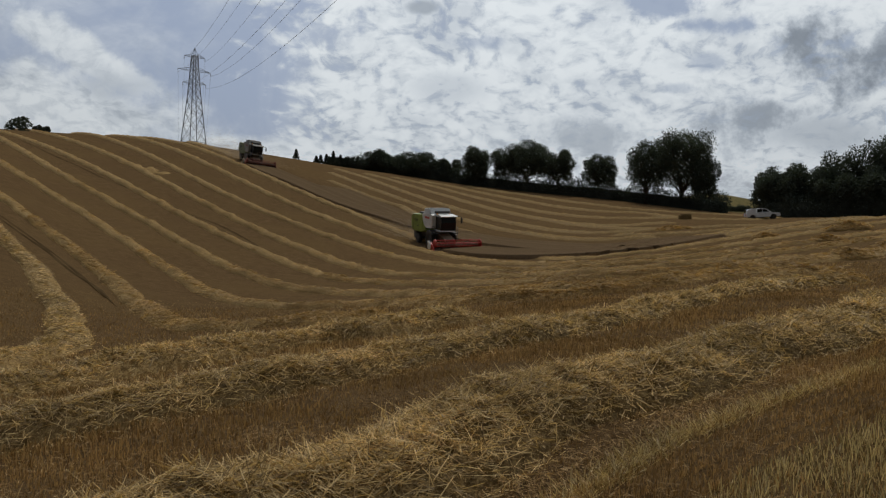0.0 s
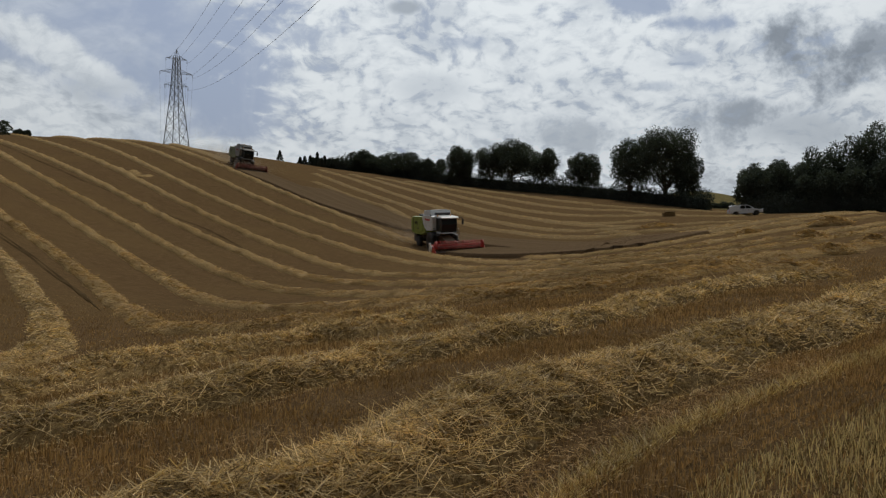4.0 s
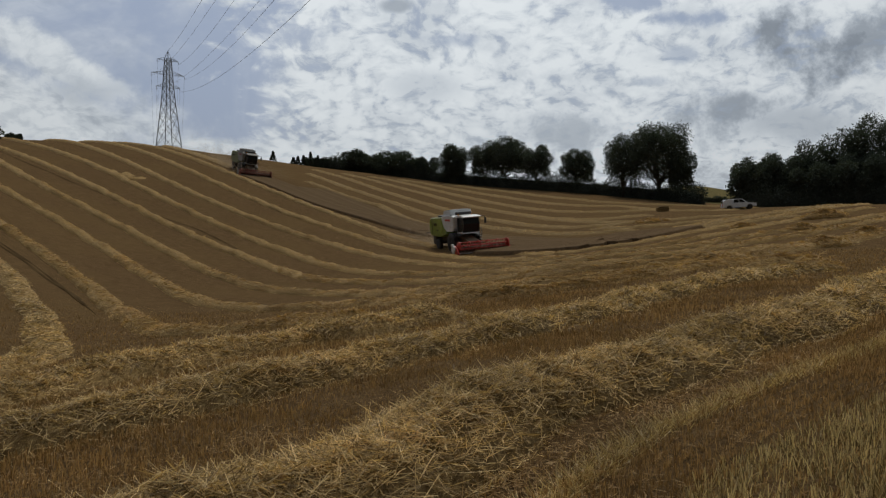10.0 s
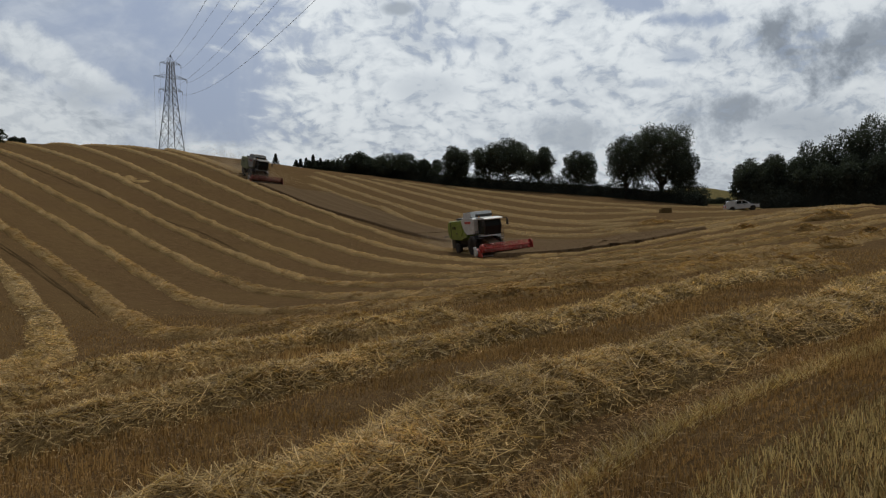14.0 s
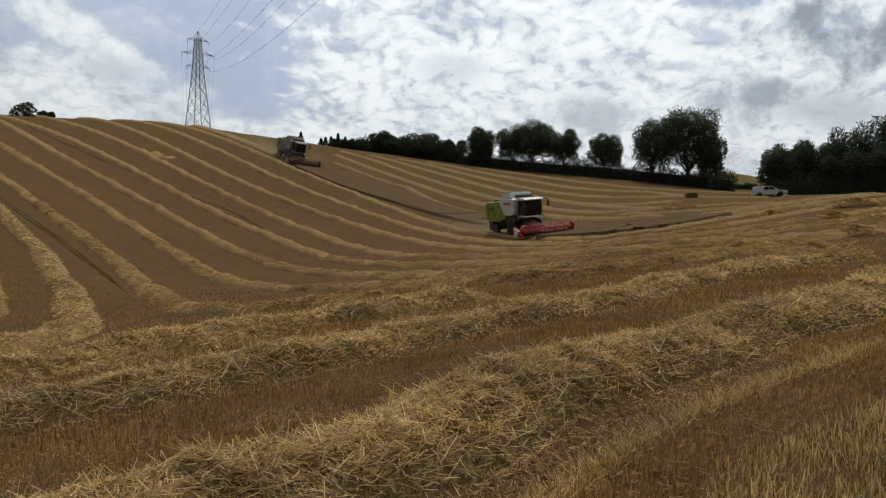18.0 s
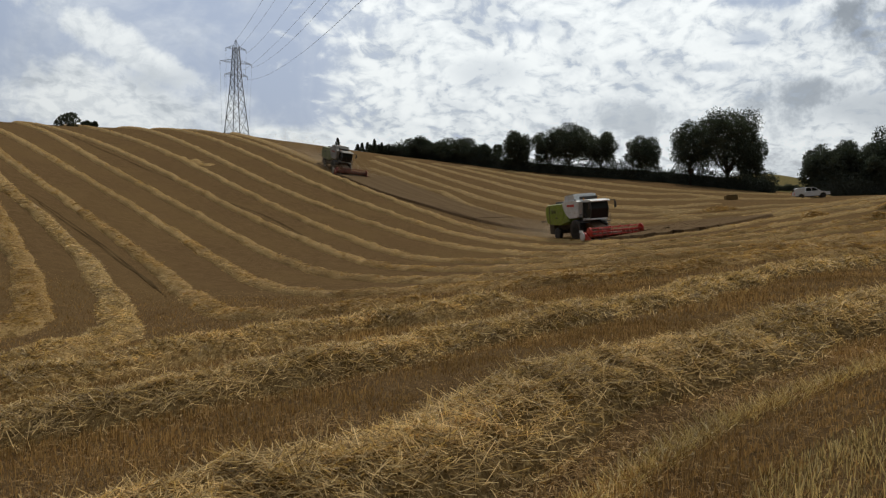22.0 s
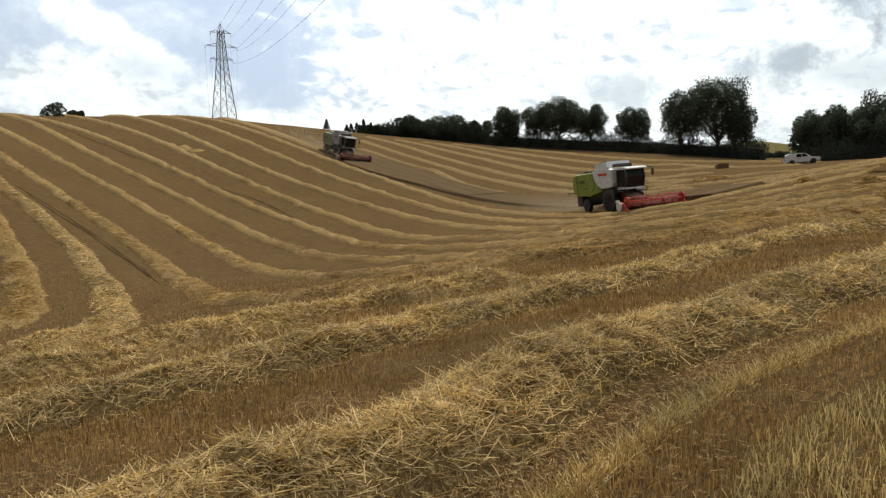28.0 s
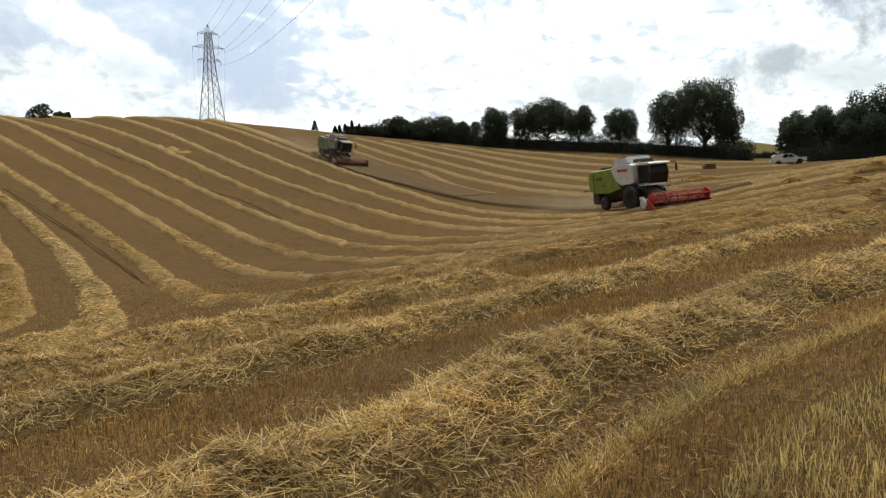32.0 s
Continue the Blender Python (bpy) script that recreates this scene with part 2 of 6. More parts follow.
def soil_material():
    """Cut stubble seen from afar: ochre straw ends over brown earth, streaked along the drill rows."""
    def build(n):
        p = n.put("ShaderNodeTexCoord").outputs["Object"]
        rows = n.put("ShaderNodeMapping", {0: p, 2: (0, 0, radians(-38)), 3: (2.6, 0.30, 1.0)}).outputs[0]
        a, b, c, d = n.noise(p, 0.09, 5.0), n.noise(p, 1.5, 6.0, 0.65), n.noise(p, 24.0, 5.0, 0.72), n.noise(rows, 1.1, 5.0, 0.62)
        col = n.mix(n.ramp(b, 0.30, 0.70), SOIL_DEEP, SOIL_PALE)
        col = n.mix(n.math("MULTIPLY", n.ramp(d, 0.52, 0.74), 0.40), col, (0.254, 0.170, 0.086, 1))
        col = n.mix(n.math("MULTIPLY", n.ramp(d, 0.48, 0.28), 0.32), col, (0.098, 0.063, 0.031, 1))
        col = n.mix(n.ramp(c, 0.40, 0.64), n.mix(0.58, col, (0.052, 0.033, 0.017, 1)), col)
        col = n.mix(n.math("MULTIPLY", n.ramp(c, 0.58, 0.72), 0.6), col, (0.287, 0.198, 0.092, 1))
        col = n.mix(n.math("MULTIPLY", n.ramp(a, 0.40, 0.66), 0.5), col, (0.154, 0.099, 0.043, 1))
        # rough pasture on the rise beyond the hedge
        away = n.put("ShaderNodeVectorMath", {0: p, 1: (88.0, 300.0, 0.0)}, operation="DISTANCE").outputs["Value"]
        col = n.mix(n.ramp(n.math("ADD", away, n.math("MULTIPLY", b, 12.0)), 96.0, 88.0), col, n.mix(n.ramp(b, 0.35, 0.65), (0.105, 0.092, 0.036, 1), (0.200, 0.160, 0.075, 1)))
        s = n.put("ShaderNodeBsdfPrincipled", {"Base Color": col, "Roughness": 1.0, "Specular IOR Level": 0.0, "Normal": bump(n, n.math("ADD", c, n.math("MULTIPLY", b, 1.5)), 0.9, 0.06)})
        return s.outputs[0]
    return material("stubble_ground", build)


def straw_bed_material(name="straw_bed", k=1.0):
    """Matted straw: short crossing streaks of light and shade, put into the colour."""
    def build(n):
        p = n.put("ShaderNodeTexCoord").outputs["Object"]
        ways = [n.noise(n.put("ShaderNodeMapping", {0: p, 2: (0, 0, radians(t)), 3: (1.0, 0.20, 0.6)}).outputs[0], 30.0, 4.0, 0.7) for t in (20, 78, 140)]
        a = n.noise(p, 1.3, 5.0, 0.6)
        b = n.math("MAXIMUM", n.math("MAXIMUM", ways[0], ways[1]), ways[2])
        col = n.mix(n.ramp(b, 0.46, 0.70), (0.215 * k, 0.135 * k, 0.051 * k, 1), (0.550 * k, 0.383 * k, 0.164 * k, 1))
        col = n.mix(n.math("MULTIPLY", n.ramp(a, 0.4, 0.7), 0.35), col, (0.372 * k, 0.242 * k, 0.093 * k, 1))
        s = n.put("ShaderNodeBsdfPrincipled", {"Base Color": col, "Roughness": 0.9, "Specular IOR Level": 0.06, "Normal": bump(n, n.math("ADD", b, a), 1.0, 0.07)})
        return s.outputs[0]
    return material(name, build)


def glass_material():
    def build(n):
        return n.put("ShaderNodeBsdfPrincipled", {"Base Color": (0.020, 0.024, 0.022, 1), "Roughness": 0.24, "IOR": 1.45, "Specular IOR Level": 0.22}).outputs[0]
    return material("dark_glass", build)


SOIL_DEEP, SOIL_PALE = (0.146, 0.089, 0.041, 1), (0.203, 0.129, 0.061, 1)
SOIL, STRAW_BED, GLASS = soil_material(), straw_bed_material("straw_bed", 1.02), glass_material()
# Darkened copy: shade in the gaps between near straws, put into the colour.
STRAW_DARK = straw_bed_material("darkened_straw", 0.54)
STRAW_THIN = straw_bed_material("thin_old_straw", 0.70)
STRAW = thin_leafy("loose_straw", (0.140, 0.086, 0.030), (0.94, 0.700, 0.322), (1.0, 0.89, 0.58), 0.34, 0.50, 0.8, 0.12)
STRAW_FAR = thin_leafy("swath_straw", (0.25, 0.157, 0.058), (0.67, 0.470, 0.198), (1.0, 0.86, 0.50), 0.36, 0.55, 0.4, 0.08)
STALK = thin_leafy("stubble_stalk", (0.175, 0.104, 0.044), (0.60, 0.408, 0.190), (1.0, 0.88, 0.58), 0.28, 0.6, 0.6, 0.03)
OLIVE = thin_leafy("tall_olive_stubble", (0.10, 0.069, 0.024), (0.92, 0.745, 0.410), (1.0, 0.92, 0.60), 0.30, 0.5, 1.2)
PALE = thin_leafy("pale_stem", (0.26, 0.180, 0.066), (0.90, 0.700, 0.340), (1.0, 0.93, 0.60), 0.28, 0.45, 0.6, 0.25)
WHEAT = thin_leafy("ripe_wheat", (0.19, 0.130, 0.080), (0.30, 0.212, 0.132), (1.0, 0.88, 0.7), 0.40, 0.7, 0.5)
WHEAT_TOP = thin_leafy("wheat_canopy_top", (0.200, 0.138, 0.078), (0.200, 0.138, 0.078), (1.0, 0.88, 0.7), 0.30, 0.8, 1.7, 0.0)
WHEAT_BED = worn("wheat_canopy", (0.26, 0.178, 0.106), (0.30, 0.208, 0.125), 0.9, 0, 1.5, 30)
LEAF = thin_leafy("oak_leaf", (0.088, 0.100, 0.078), (0.118, 0.132, 0.100), (0.85, 1.0, 0.6), 0.20, 0.8, 0.25, 0.02)
LEAF_DARK = thin_leafy("hedge_leaf", (0.086, 0.096, 0.078), (0.114, 0.126, 0.098), (0.85, 1.0, 0.6), 0.18, 0.8, 0.3, 0.02)
BARK = worn("bark", (0.055, 0.042, 0.030), (0.10, 0.08, 0.06), 0.9, 0, 2.0, 20)
STEEL = worn("galvanised_steel", (0.26, 0.27, 0.28), (0.36, 0.37, 0.38), 0.6, 0.6, 0.6, 12)
PORCELAIN = worn("brown_porcelain", (0.10, 0.07, 0.055), (0.16, 0.11, 0.09), 0.3)
CABLE = worn("aluminium_cable", (0.16, 0.165, 0.17), (0.22, 0.225, 0.23), 0.55, 0.6, 0.2, 4)
GREEN = worn("green_enamel", (0.185, 0.275, 0.022), (0.24, 0.335, 0.030), 0.42, 0, 1.4, 50, (0.30, 0.27, 0.16), 0.25)
WHITE = worn("off_white_enamel", (0.68, 0.69, 0.67), (0.78, 0.79, 0.77), 0.42, 0, 1.6, 50, (0.45, 0.40, 0.30), 0.2)
RED = worn("red_enamel", (0.50, 0.030, 0.022), (0.62, 0.045, 0.030), 0.45, 0, 2.0, 50, (0.33, 0.16, 0.09), 0.15)
RIM_RED = worn("red_wheel_rim", (0.36, 0.025, 0.02), (0.45, 0.035, 0.025), 0.5, 0, 3.0, 50, (0.25, 0.15, 0.09))
BLACK = worn("black_painted_steel", (0.020, 0.020, 0.021), (0.045, 0.043, 0.040), 0.55, 0, 2.5, 40, (0.14, 0.11, 0.075))
RUBBER = worn("dusty_rubber", (0.022, 0.021, 0.020), (0.050, 0.045, 0.038), 0.85, 0, 3.0, 40, (0.15, 0.115, 0.075))
GREY = worn("grey_steel", (0.24, 0.24, 0.23), (0.34, 0.34, 0.33), 0.5, 0.5, 2.0, 40, (0.25, 0.2, 0.13))
CAR_WHITE = worn("white_car_paint", (0.76, 0.77, 0.78), (0.82, 0.83, 0.84), 0.25, 0, 0.8, 20, None, 0.6)
PLASTIC = worn("black_plastic", (0.02, 0.02, 0.021), (0.035, 0.035, 0.036), 0.6)
LAMP_GLASS = worn("lamp_glass", (0.55, 0.56, 0.58), (0.7, 0.7, 0.72), 0.15)
AMBER = worn("amber_lens", (0.75, 0.28, 0.02), (0.8, 0.33, 0.03), 0.25)
TAIL_RED = worn("red_lens", (0.5, 0.02, 0.02), (0.6, 0.03, 0.03), 0.25)
CAKED = worn("dust_caked_steel", (0.13, 0.085, 0.055), (0.20, 0.135, 0.085), 0.85, 0, 2.0, 40)
CHAFF = thin_leafy("chaff_dust", (0.46, 0.385, 0.285), (0.62, 0.53, 0.41), (1.0, 0.93, 0.82), 0.5, 0.9, 0.4)


# ---- mesh helpers ----
def mesh_from(name, verts, quads, mat, smooth=False):
    """A mesh from arrays of points and four-cornered faces."""
    verts, quads = np.asarray(verts, np.float32).reshape(-1, 3), np.asarray(quads, np.int32)
    me = bpy.data.meshes.new(name)
    k = quads.shape[1]
    me.vertices.add(len(verts))
    me.vertices.foreach_set("co", verts.ravel())
    me.loops.add(quads.size)
    me.loops.foreach_set("vertex_index", quads.ravel())
    me.polygons.add(len(quads))
    me.polygons.foreach_set("loop_start", np.arange(0, quads.size, k, dtype=np.int32))
    me.polygons.foreach_set("use_smooth", np.full(len(quads), smooth))
    me.update(calc_edges=True)
    me.materials.append(mat)
    return me


def part(name, bm, mat, parent=None, label="", smooth=False):
    """Links a bmesh as one mesh object under a thing or a part."""
    me = bpy.data.meshes.new(name)
    bm.normal_update()
    bm.to_mesh(me)
    bm.free()
    me.materials.append(mat)
    if smooth:
        me.polygons.foreach_set("use_smooth", np.full(len(me.polygons), True))
    return part_of(name, me, parent, label)


def part_of(name, me, parent=None, label=""):
    ob = new(name, me)
    ob.parent = parent
    if label:
        tagged(ob, label)
    return ob


def hull(bm, rings):
    """Skins rings of equally many points and closes both ends."""
    vs = [[bm.verts.new(p) for p in r] for r in rings]
    k = len(rings[0])
    for a, b in zip(vs, vs[1:]):
        for i in range(k):
            bm.faces.new((a[i], a[(i + 1) % k], b[(i + 1) % k], b[i]))
    bm.faces.new(vs[0][::-1])
    bm.faces.new(vs[-1])
    return bm


def box(bm, cx, cy, cz, sx, sy, sz, edge=0.0, turn=None):
    """A box with chamfered edges round its own z axis and lid."""
    e = min(edge, sx * 0.45, sy * 0.45, sz * 0.45)
    def ring(z, d):
        a, b = sx / 2 - d, sy / 2 - d
        if e <= 0:
            pts = [(-a, -b), (a, -b), (a, b), (-a, b)]
        else:
            pts = [(-a + e, -b), (a - e, -b), (a, -b + e), (a, b - e), (a - e, b), (-a + e, b), (-a, b - e), (-a, -b + e)]
        out = [Vector((x, y, z)) for x, y in pts]
        if turn is not None:
            out = [turn @ v for v in out]
        return [v + Vector((cx, cy, cz)) for v in out]
    h = sz / 2
    rings = [ring(-h, 0), ring(h, 0)] if e <= 0 else [ring(-h, e * 0.6), ring(-h + e, 0), ring(h - e, 0), ring(h, e * 0.6)]
    return hull(bm, rings)


def slab(bm, outline, y0, y1, edge=0.0):
    """A plate cut to an outline in x and z, from y0 to y1, its rims eased."""
    cx, cz = sum(p[0] for p in outline) / len(outline), sum(p[1] for p in outline) / len(outline)
    area = sum(a[0] * b[1] - b[0] * a[1] for a, b in zip(outline, outline[1:] + outline[:1]))
    pts = outline if area < 0 else outline[::-1]
    def ring(y, d):
        return [(cx + (x - cx) * (1 - d), y, cz + (z - cz) * (1 - d)) for x, z in pts]
    if edge > 0:
        return hull(bm, [ring(y0, edge * 0.25), ring(y0 + edge, 0), ring(y1 - edge, 0), ring(y1, edge * 0.25)])
    return hull(bm, [ring(y0, 0), ring(y1, 0)])


def bar(bm, a, b, w, sides=4, w2=None):
    """A straight member of square or round section."""
    a, b = Vector(a), Vector(b)
    q = (b - a).to_track_quat("Z", "X")
    def ring(c, w):
        return [c + q @ Vector((math.cos(t) * w, math.sin(t) * w, 0)) for t in (2 * math.pi * (i + 0.5) / sides for i in range(sides))]
    return hull(bm, [ring(a, w), ring(b, w if w2 is None else w2)])


def lathe(bm, profile, axis="Y", centre=(0, 0, 0), sides=24):
    """Turns a profile of (offset along the axis, radius) about the axis."""
    c = Vector(centre)
    rings = []
    for o, r in profile:
        ring = []
        for i in range(sides):
            t = 2 * math.pi * i / sides
            u, v = r * math.cos(t), r * math.sin(t)
            ring.append(c + (Vector((u, o, v)) if axis == "Y" else Vector((o, u, v)) if axis == "X" else Vector((u, v, o))))
        rings.append(ring)
    return hull(bm, rings)


def ribbons(base, along, side, length, width, bend):
    """Points and faces of many bent strips: a base point, a way and a flat side each."""
    n = len(base)
    droop = np.zeros((n, 3))
    droop[:, 2] = -bend
    droop += np.cross(along, side) * (bend * 0.8)[:, None]
    mid = base + along * (length * 0.5)[:, None] + droop * 0.15 * length[:, None]
    end = base + along * length[:, None] - droop * -0.5 * length[:, None]
    w = side * (width * 0.5)[:, None]
    verts = np.stack([base - w, base + w, mid + w, mid - w, end + w * 0.7, end - w * 0.7], 1).reshape(-1, 3)
    k = np.arange(n)[:, None] * 6
    quads = np.concatenate([k + np.array([[0, 1, 2, 3]]), k + np.array([[3, 2, 4, 5]])], 1).reshape(-1, 4)
    return verts, quads


def unit(v):
    return v / np.maximum(np.linalg.norm(v, axis=1, keepdims=True), 1e-9)


def curve_points(pts, step):
    """A smooth line through plan points, sampled at about the given step: points, tangents."""
    p = np.array(pts, float)
    p = np.vstack([2 * p[0] - p[1], p, 2 * p[-1] - p[-2]])
    out = []
    for i in range(1, len(p) - 2):
        a, b, c, d = p[i - 1:i + 3]
        for t in np.linspace(0, 1, 24, endpoint=False):
            out.append(0.5 * (2 * b + (c - a) * t + (2 * a - 5 * b + 4 * c - d) * t * t + (3 * b - a - 3 * c + d) * t ** 3))
    out.append(p[-2])
    out = np.array(out)
    for _ in range(10):
        out[1:-1] = 0.25 * out[:-2] + 0.5 * out[1:-1] + 0.25 * out[2:]
    s = np.concatenate([[0], np.cumsum(np.linalg.norm(np.diff(out, axis=0), axis=1))])
    m = max(int(s[-1] / step), 4)
    u = np.linspace(0, s[-1], m + 1)
    q = np.stack([np.interp(u, s, out[:, 0]), np.interp(u, s, out[:, 1])], 1)
    return q, unit(np.gradient(q, axis=0))


def wave(x, y, scale, seed=0.0):
    """Cheap smooth noise on arrays, about -1 to 1."""
    x, y = x / scale, y / scale
    return (np.sin(1.7 * x + 2.3 * y + seed) + np.sin(-2.9 * x + 1.3 * y + 1.7 * seed + 1) + np.sin(3.1 * x + 3.7 * y + 2.1 * seed + 2) + np.sin(5.3 * x - 4.1 * y + seed * 0.7)) / 3.0


# ---- ground ----
def make_ground():
    az = np.concatenate([np.arange(-40, 40, 0.5), np.arange(40, 320, 4.0)])
    az = np.radians(az)
    r = [0.0, 0.02]
    while r[-1] < 3200:
        r.append(r[-1] + max(0.30, r[-1] * 0.028))
    r = np.array(r[1:])
    A, R = np.meshgrid(az, r)
    x, y = R * np.sin(A), R * np.cos(A)
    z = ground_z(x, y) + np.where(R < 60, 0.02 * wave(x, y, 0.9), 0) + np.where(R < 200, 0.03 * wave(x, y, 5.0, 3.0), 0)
    v = np.stack([x, y, z], -1).reshape(-1, 3)
    m, k = len(az), len(r)
    i, j = np.meshgrid(np.arange(k - 1), np.arange(m), indexing="ij")
    j2 = (j + 1) % m
    q = np.stack([i * m + j2, i * m + j, (i + 1) * m + j, (i + 1) * m + j2], -1).reshape(-1, 4)
    me = mesh_from("ground", v, q, SOIL, True)
    bm = bmesh.new()
    bm.from_mesh(me)
    bm.verts.ensure_lookup_table()
    bm.faces.new([bm.verts[a] for a in range(m - 1, -1, -1)]).smooth = True
    bm.to_mesh(me)
    bm.free()
    tagged(new("ground", me), "golden brown cereal stubble on a rolling hillside field", "ground", kind="structure")


make_ground()

# ---- straw windrows ----
def windrow(pts, half=0.85, high=0.40, seed=1, rough=0.55, thin=False):
    rng = np.random.default_rng(seed)
    mid = np.array(pts)
    near = np.hypot(mid[:, 0], mid[:, 1]).min()
    step = 0.16 if near < 9 else 0.25 if near < 30 else 0.32
    q, t = curve_points(pts, step)
    side = np.stack([-t[:, 1], t[:, 0]], 1)
    s = np.arange(len(q)) * step
    k = 19
    u = np.linspace(-1, 1, k)
    w = half * (1 + 0.16 * rough * np.sin(s * 0.9 + seed) * np.sin(s * 0.37 + 2 * seed) + 0.10 * rough * np.sin(s * 2.9 + seed))
    if 18 < near < 75:
        w = w * np.interp(q[:, 0], (-9, 3), (1.0, 0.80))
    drift = 0.14 * rough * np.sin(s * 0.55 + seed * 3) + 0.06 * np.sin(s * 1.7)
    h = (0.82 if near < 9 else 0.95) * high * (1 + 0.22 * rough * np.sin(s * 1.15 + seed * 5) + 0.16 * rough * np.sin(s * 2.6 + seed))

    if 18 < near < 75:
        h = h * np.interp(q[:, 0], (-16, -5, 4), (1.0, 0.76, 0.62))

    def relief(x, y):
        deep = np.interp(np.hypot(x, y), (6, 12, 20, 45), (0.75, 0.85, 0.60, 0.50)) * np.where((np.hypot(x, y) > 18) & (x < -4), 0.75, 1.0)
        return rough * (0.09 * deep * wave(x, y, 0.42, seed) + 0.07 * deep * wave(x, y, 0.17, seed + 4))

    X = q[:, None, 0] + side[:, None, 0] * (u[None] * w[:, None] + drift[:, None])
    Y = q[:, None, 1] + side[:, None, 1] * (u[None] * w[:, None] + drift[:, None])
    ends = np.clip(np.minimum(s, s[-1] - s) / 1.2 + 0.08, 0, 1) ** 0.6
    h = h * ends
    hump = np.clip(1 - u[None] ** 2, 0, 1) ** 0.75 * h[:, None]
    lump = relief(X, Y) * ends[:, None]
    Z = ground_z(X, Y) - 0.05 + hump * (1 + 0.5 * lump) + lump * np.clip(1 - u[None] ** 2, 0, 1)
    thing = tagged(new("straw_windrow"), "long swath of loose golden straw lying on stubble", "straw windrow", group="straw windrows")
    ix = len(q) // 2
    org = np.array([q[ix, 0], q[ix, 1], gz(*q[ix])])
    thing.location = org
    v = np.stack([X, Y, Z], -1).reshape(-1, 3) - org
    i, j = np.meshgrid(np.arange(len(q) - 1), np.arange(k - 1), indexing="ij")
    quads = np.stack([i * k + j, (i + 1) * k + j, (i + 1) * k + j + 1, i * k + j + 1], -1).reshape(-1, 4)
    bed = part_of("straw_bed", mesh_from("straw_bed", v, quads, STRAW_DARK if near < 9 else STRAW_THIN if thin else STRAW_BED, True), thing)
    # loose straws, thinner on the ground with distance
    r = np.hypot(q[:, 0], q[:, 1])
    ang = np.degrees(np.abs(np.arctan2(q[:, 0], q[:, 1])))
    dens = np.select([r < 8, r < 13, r < 20, r < 30, r < 45, r < 70, r < 110], [3600, 2600, 1750, 1000, 420, 130, 40], 14)
    dens = np.where(ang < 36, dens * (0.8 if thin else 1.0), np.minimum(dens, 250) if near < 30 else 0)
    count = rng.poisson(dens * step * 2 * half)
    idx = np.repeat(np.arange(len(q)), count)
    if len(idx):
        n = len(idx)
        uu = np.clip(rng.normal(0, 0.50, n), -1.0 if near < 6 else -1.18, 1.18)
        uu = np.where(r[idx] > 22, np.clip(uu, -0.98, 0.98), uu)
        fs = rng.uniform(-0.5, 0.5, n) * step
        lat = uu * w[idx] + drift[idx]
        px = q[idx, 0] + side[idx, 0] * lat + t[idx, 0] * fs
        py = q[idx, 1] + side[idx, 1] * lat + t[idx, 1] * fs
        top = np.clip(1 - uu ** 2, 0, 1)
        lump = relief(px, py) * ends[idx]
        pz = ground_z(px, py) - 0.05 + top ** 0.75 * h[idx] * (1 + 0.5 * lump) + lump * top + np.where(r[idx] > 30, rng.uniform(-0.02, 0.03, n), rng.uniform(-0.02, 0.05, n)) + 0.04 * (top <= 0)
        far = r[idx]
        hill = (far > 18) & (px < -4)
        wid = np.clip(far * 0.00070, 0.0049, 0.055) * rng.uniform(0.75, 1.45, n)
        ln = np.clip(rng.gamma(2.6, 0.050, n), 0.04, 0.36) * np.clip(far / 40, 1.0, 1.4)
        yaw = rng.uniform(0, 2 * np.pi, n)
        combed = np.arctan2(side[idx, 1], side[idx, 0]) + rng.normal(0, 0.55, n)
        yaw = np.where(hill, combed, yaw)
        lift = np.where(far > 26, rng.normal(0.0, 0.16, n), rng.normal(0.02, 0.42, n))
        along = unit(np.stack([np.cos(yaw), np.sin(yaw), lift], 1))
        flat = unit(np.stack([-np.sin(yaw), np.cos(yaw), rng.normal(0, 1.0, n) * np.where(far > 40, 0.4, 0.7)], 1))
        base = np.stack([px, py, pz], 1) - along * (ln * 0.5)[:, None]
        vv, qq = ribbons(base, along, flat, ln, wid, rng.uniform(-1.1, 1.3, n))
        # far straws need no bend: one face each
        plain = far > 34
        rows = vv.reshape(n, 6, 3)
        stiff = rows[plain][:, [0, 1, 4, 5]].reshape(-1, 3)
        bent = rows[~plain].reshape(-1, 3)
        k1, k2 = np.arange((~plain).sum())[:, None] * 6, len(bent) + np.arange(plain.sum())[:, None] * 4
        qq = np.vstack([np.concatenate([k1 + [[0, 1, 2, 3]], k1 + [[3, 2, 4, 5]]], 1).reshape(-1, 4), k2 + [[0, 1, 2, 3]]])
        vv = np.vstack([bent, stiff])
        straws = part_of("loose_straw", mesh_from("loose_straw", vv - org, qq, STRAW if near < 18 else STRAW_FAR), thing)
        tagged(straws, kind="stuff")
    return thing


windrow([(-5.0, 1.3), (-2.5, 3.3), (-1.42, 4.2), (-0.66, 5.0), (-0.28, 5.66), (0.18, 6.34), (0.85, 7.18), (1.80, 8.30), (3.30, 10.1), (5.7, 13.0), (9.3, 17.8), (15.8, 26.9), (28.5, 44.7)], 0.75, 0.43, 1)
windrow([(-9.6, 3.64), (-6.01, 6.11), (-4.25, 7.36), (-3.75, 7.71), (-3.35, 8.01), (-3.01, 8.37), (-2.56, 8.88), (-2.11, 9.51), (-1.57, 10.21), (-0.97, 11.03), (-0.2, 11.99), (0.62, 12.86), (1.57, 13.99), (2.86, 15.7), (4.3, 18.2), (5.6, 20.2), (6.79, 21.6), (7.97, 22.95), (9.35, 24.5), (10.6, 25.5), (11.6, 26.4)], 0.72, 0.35, 2)
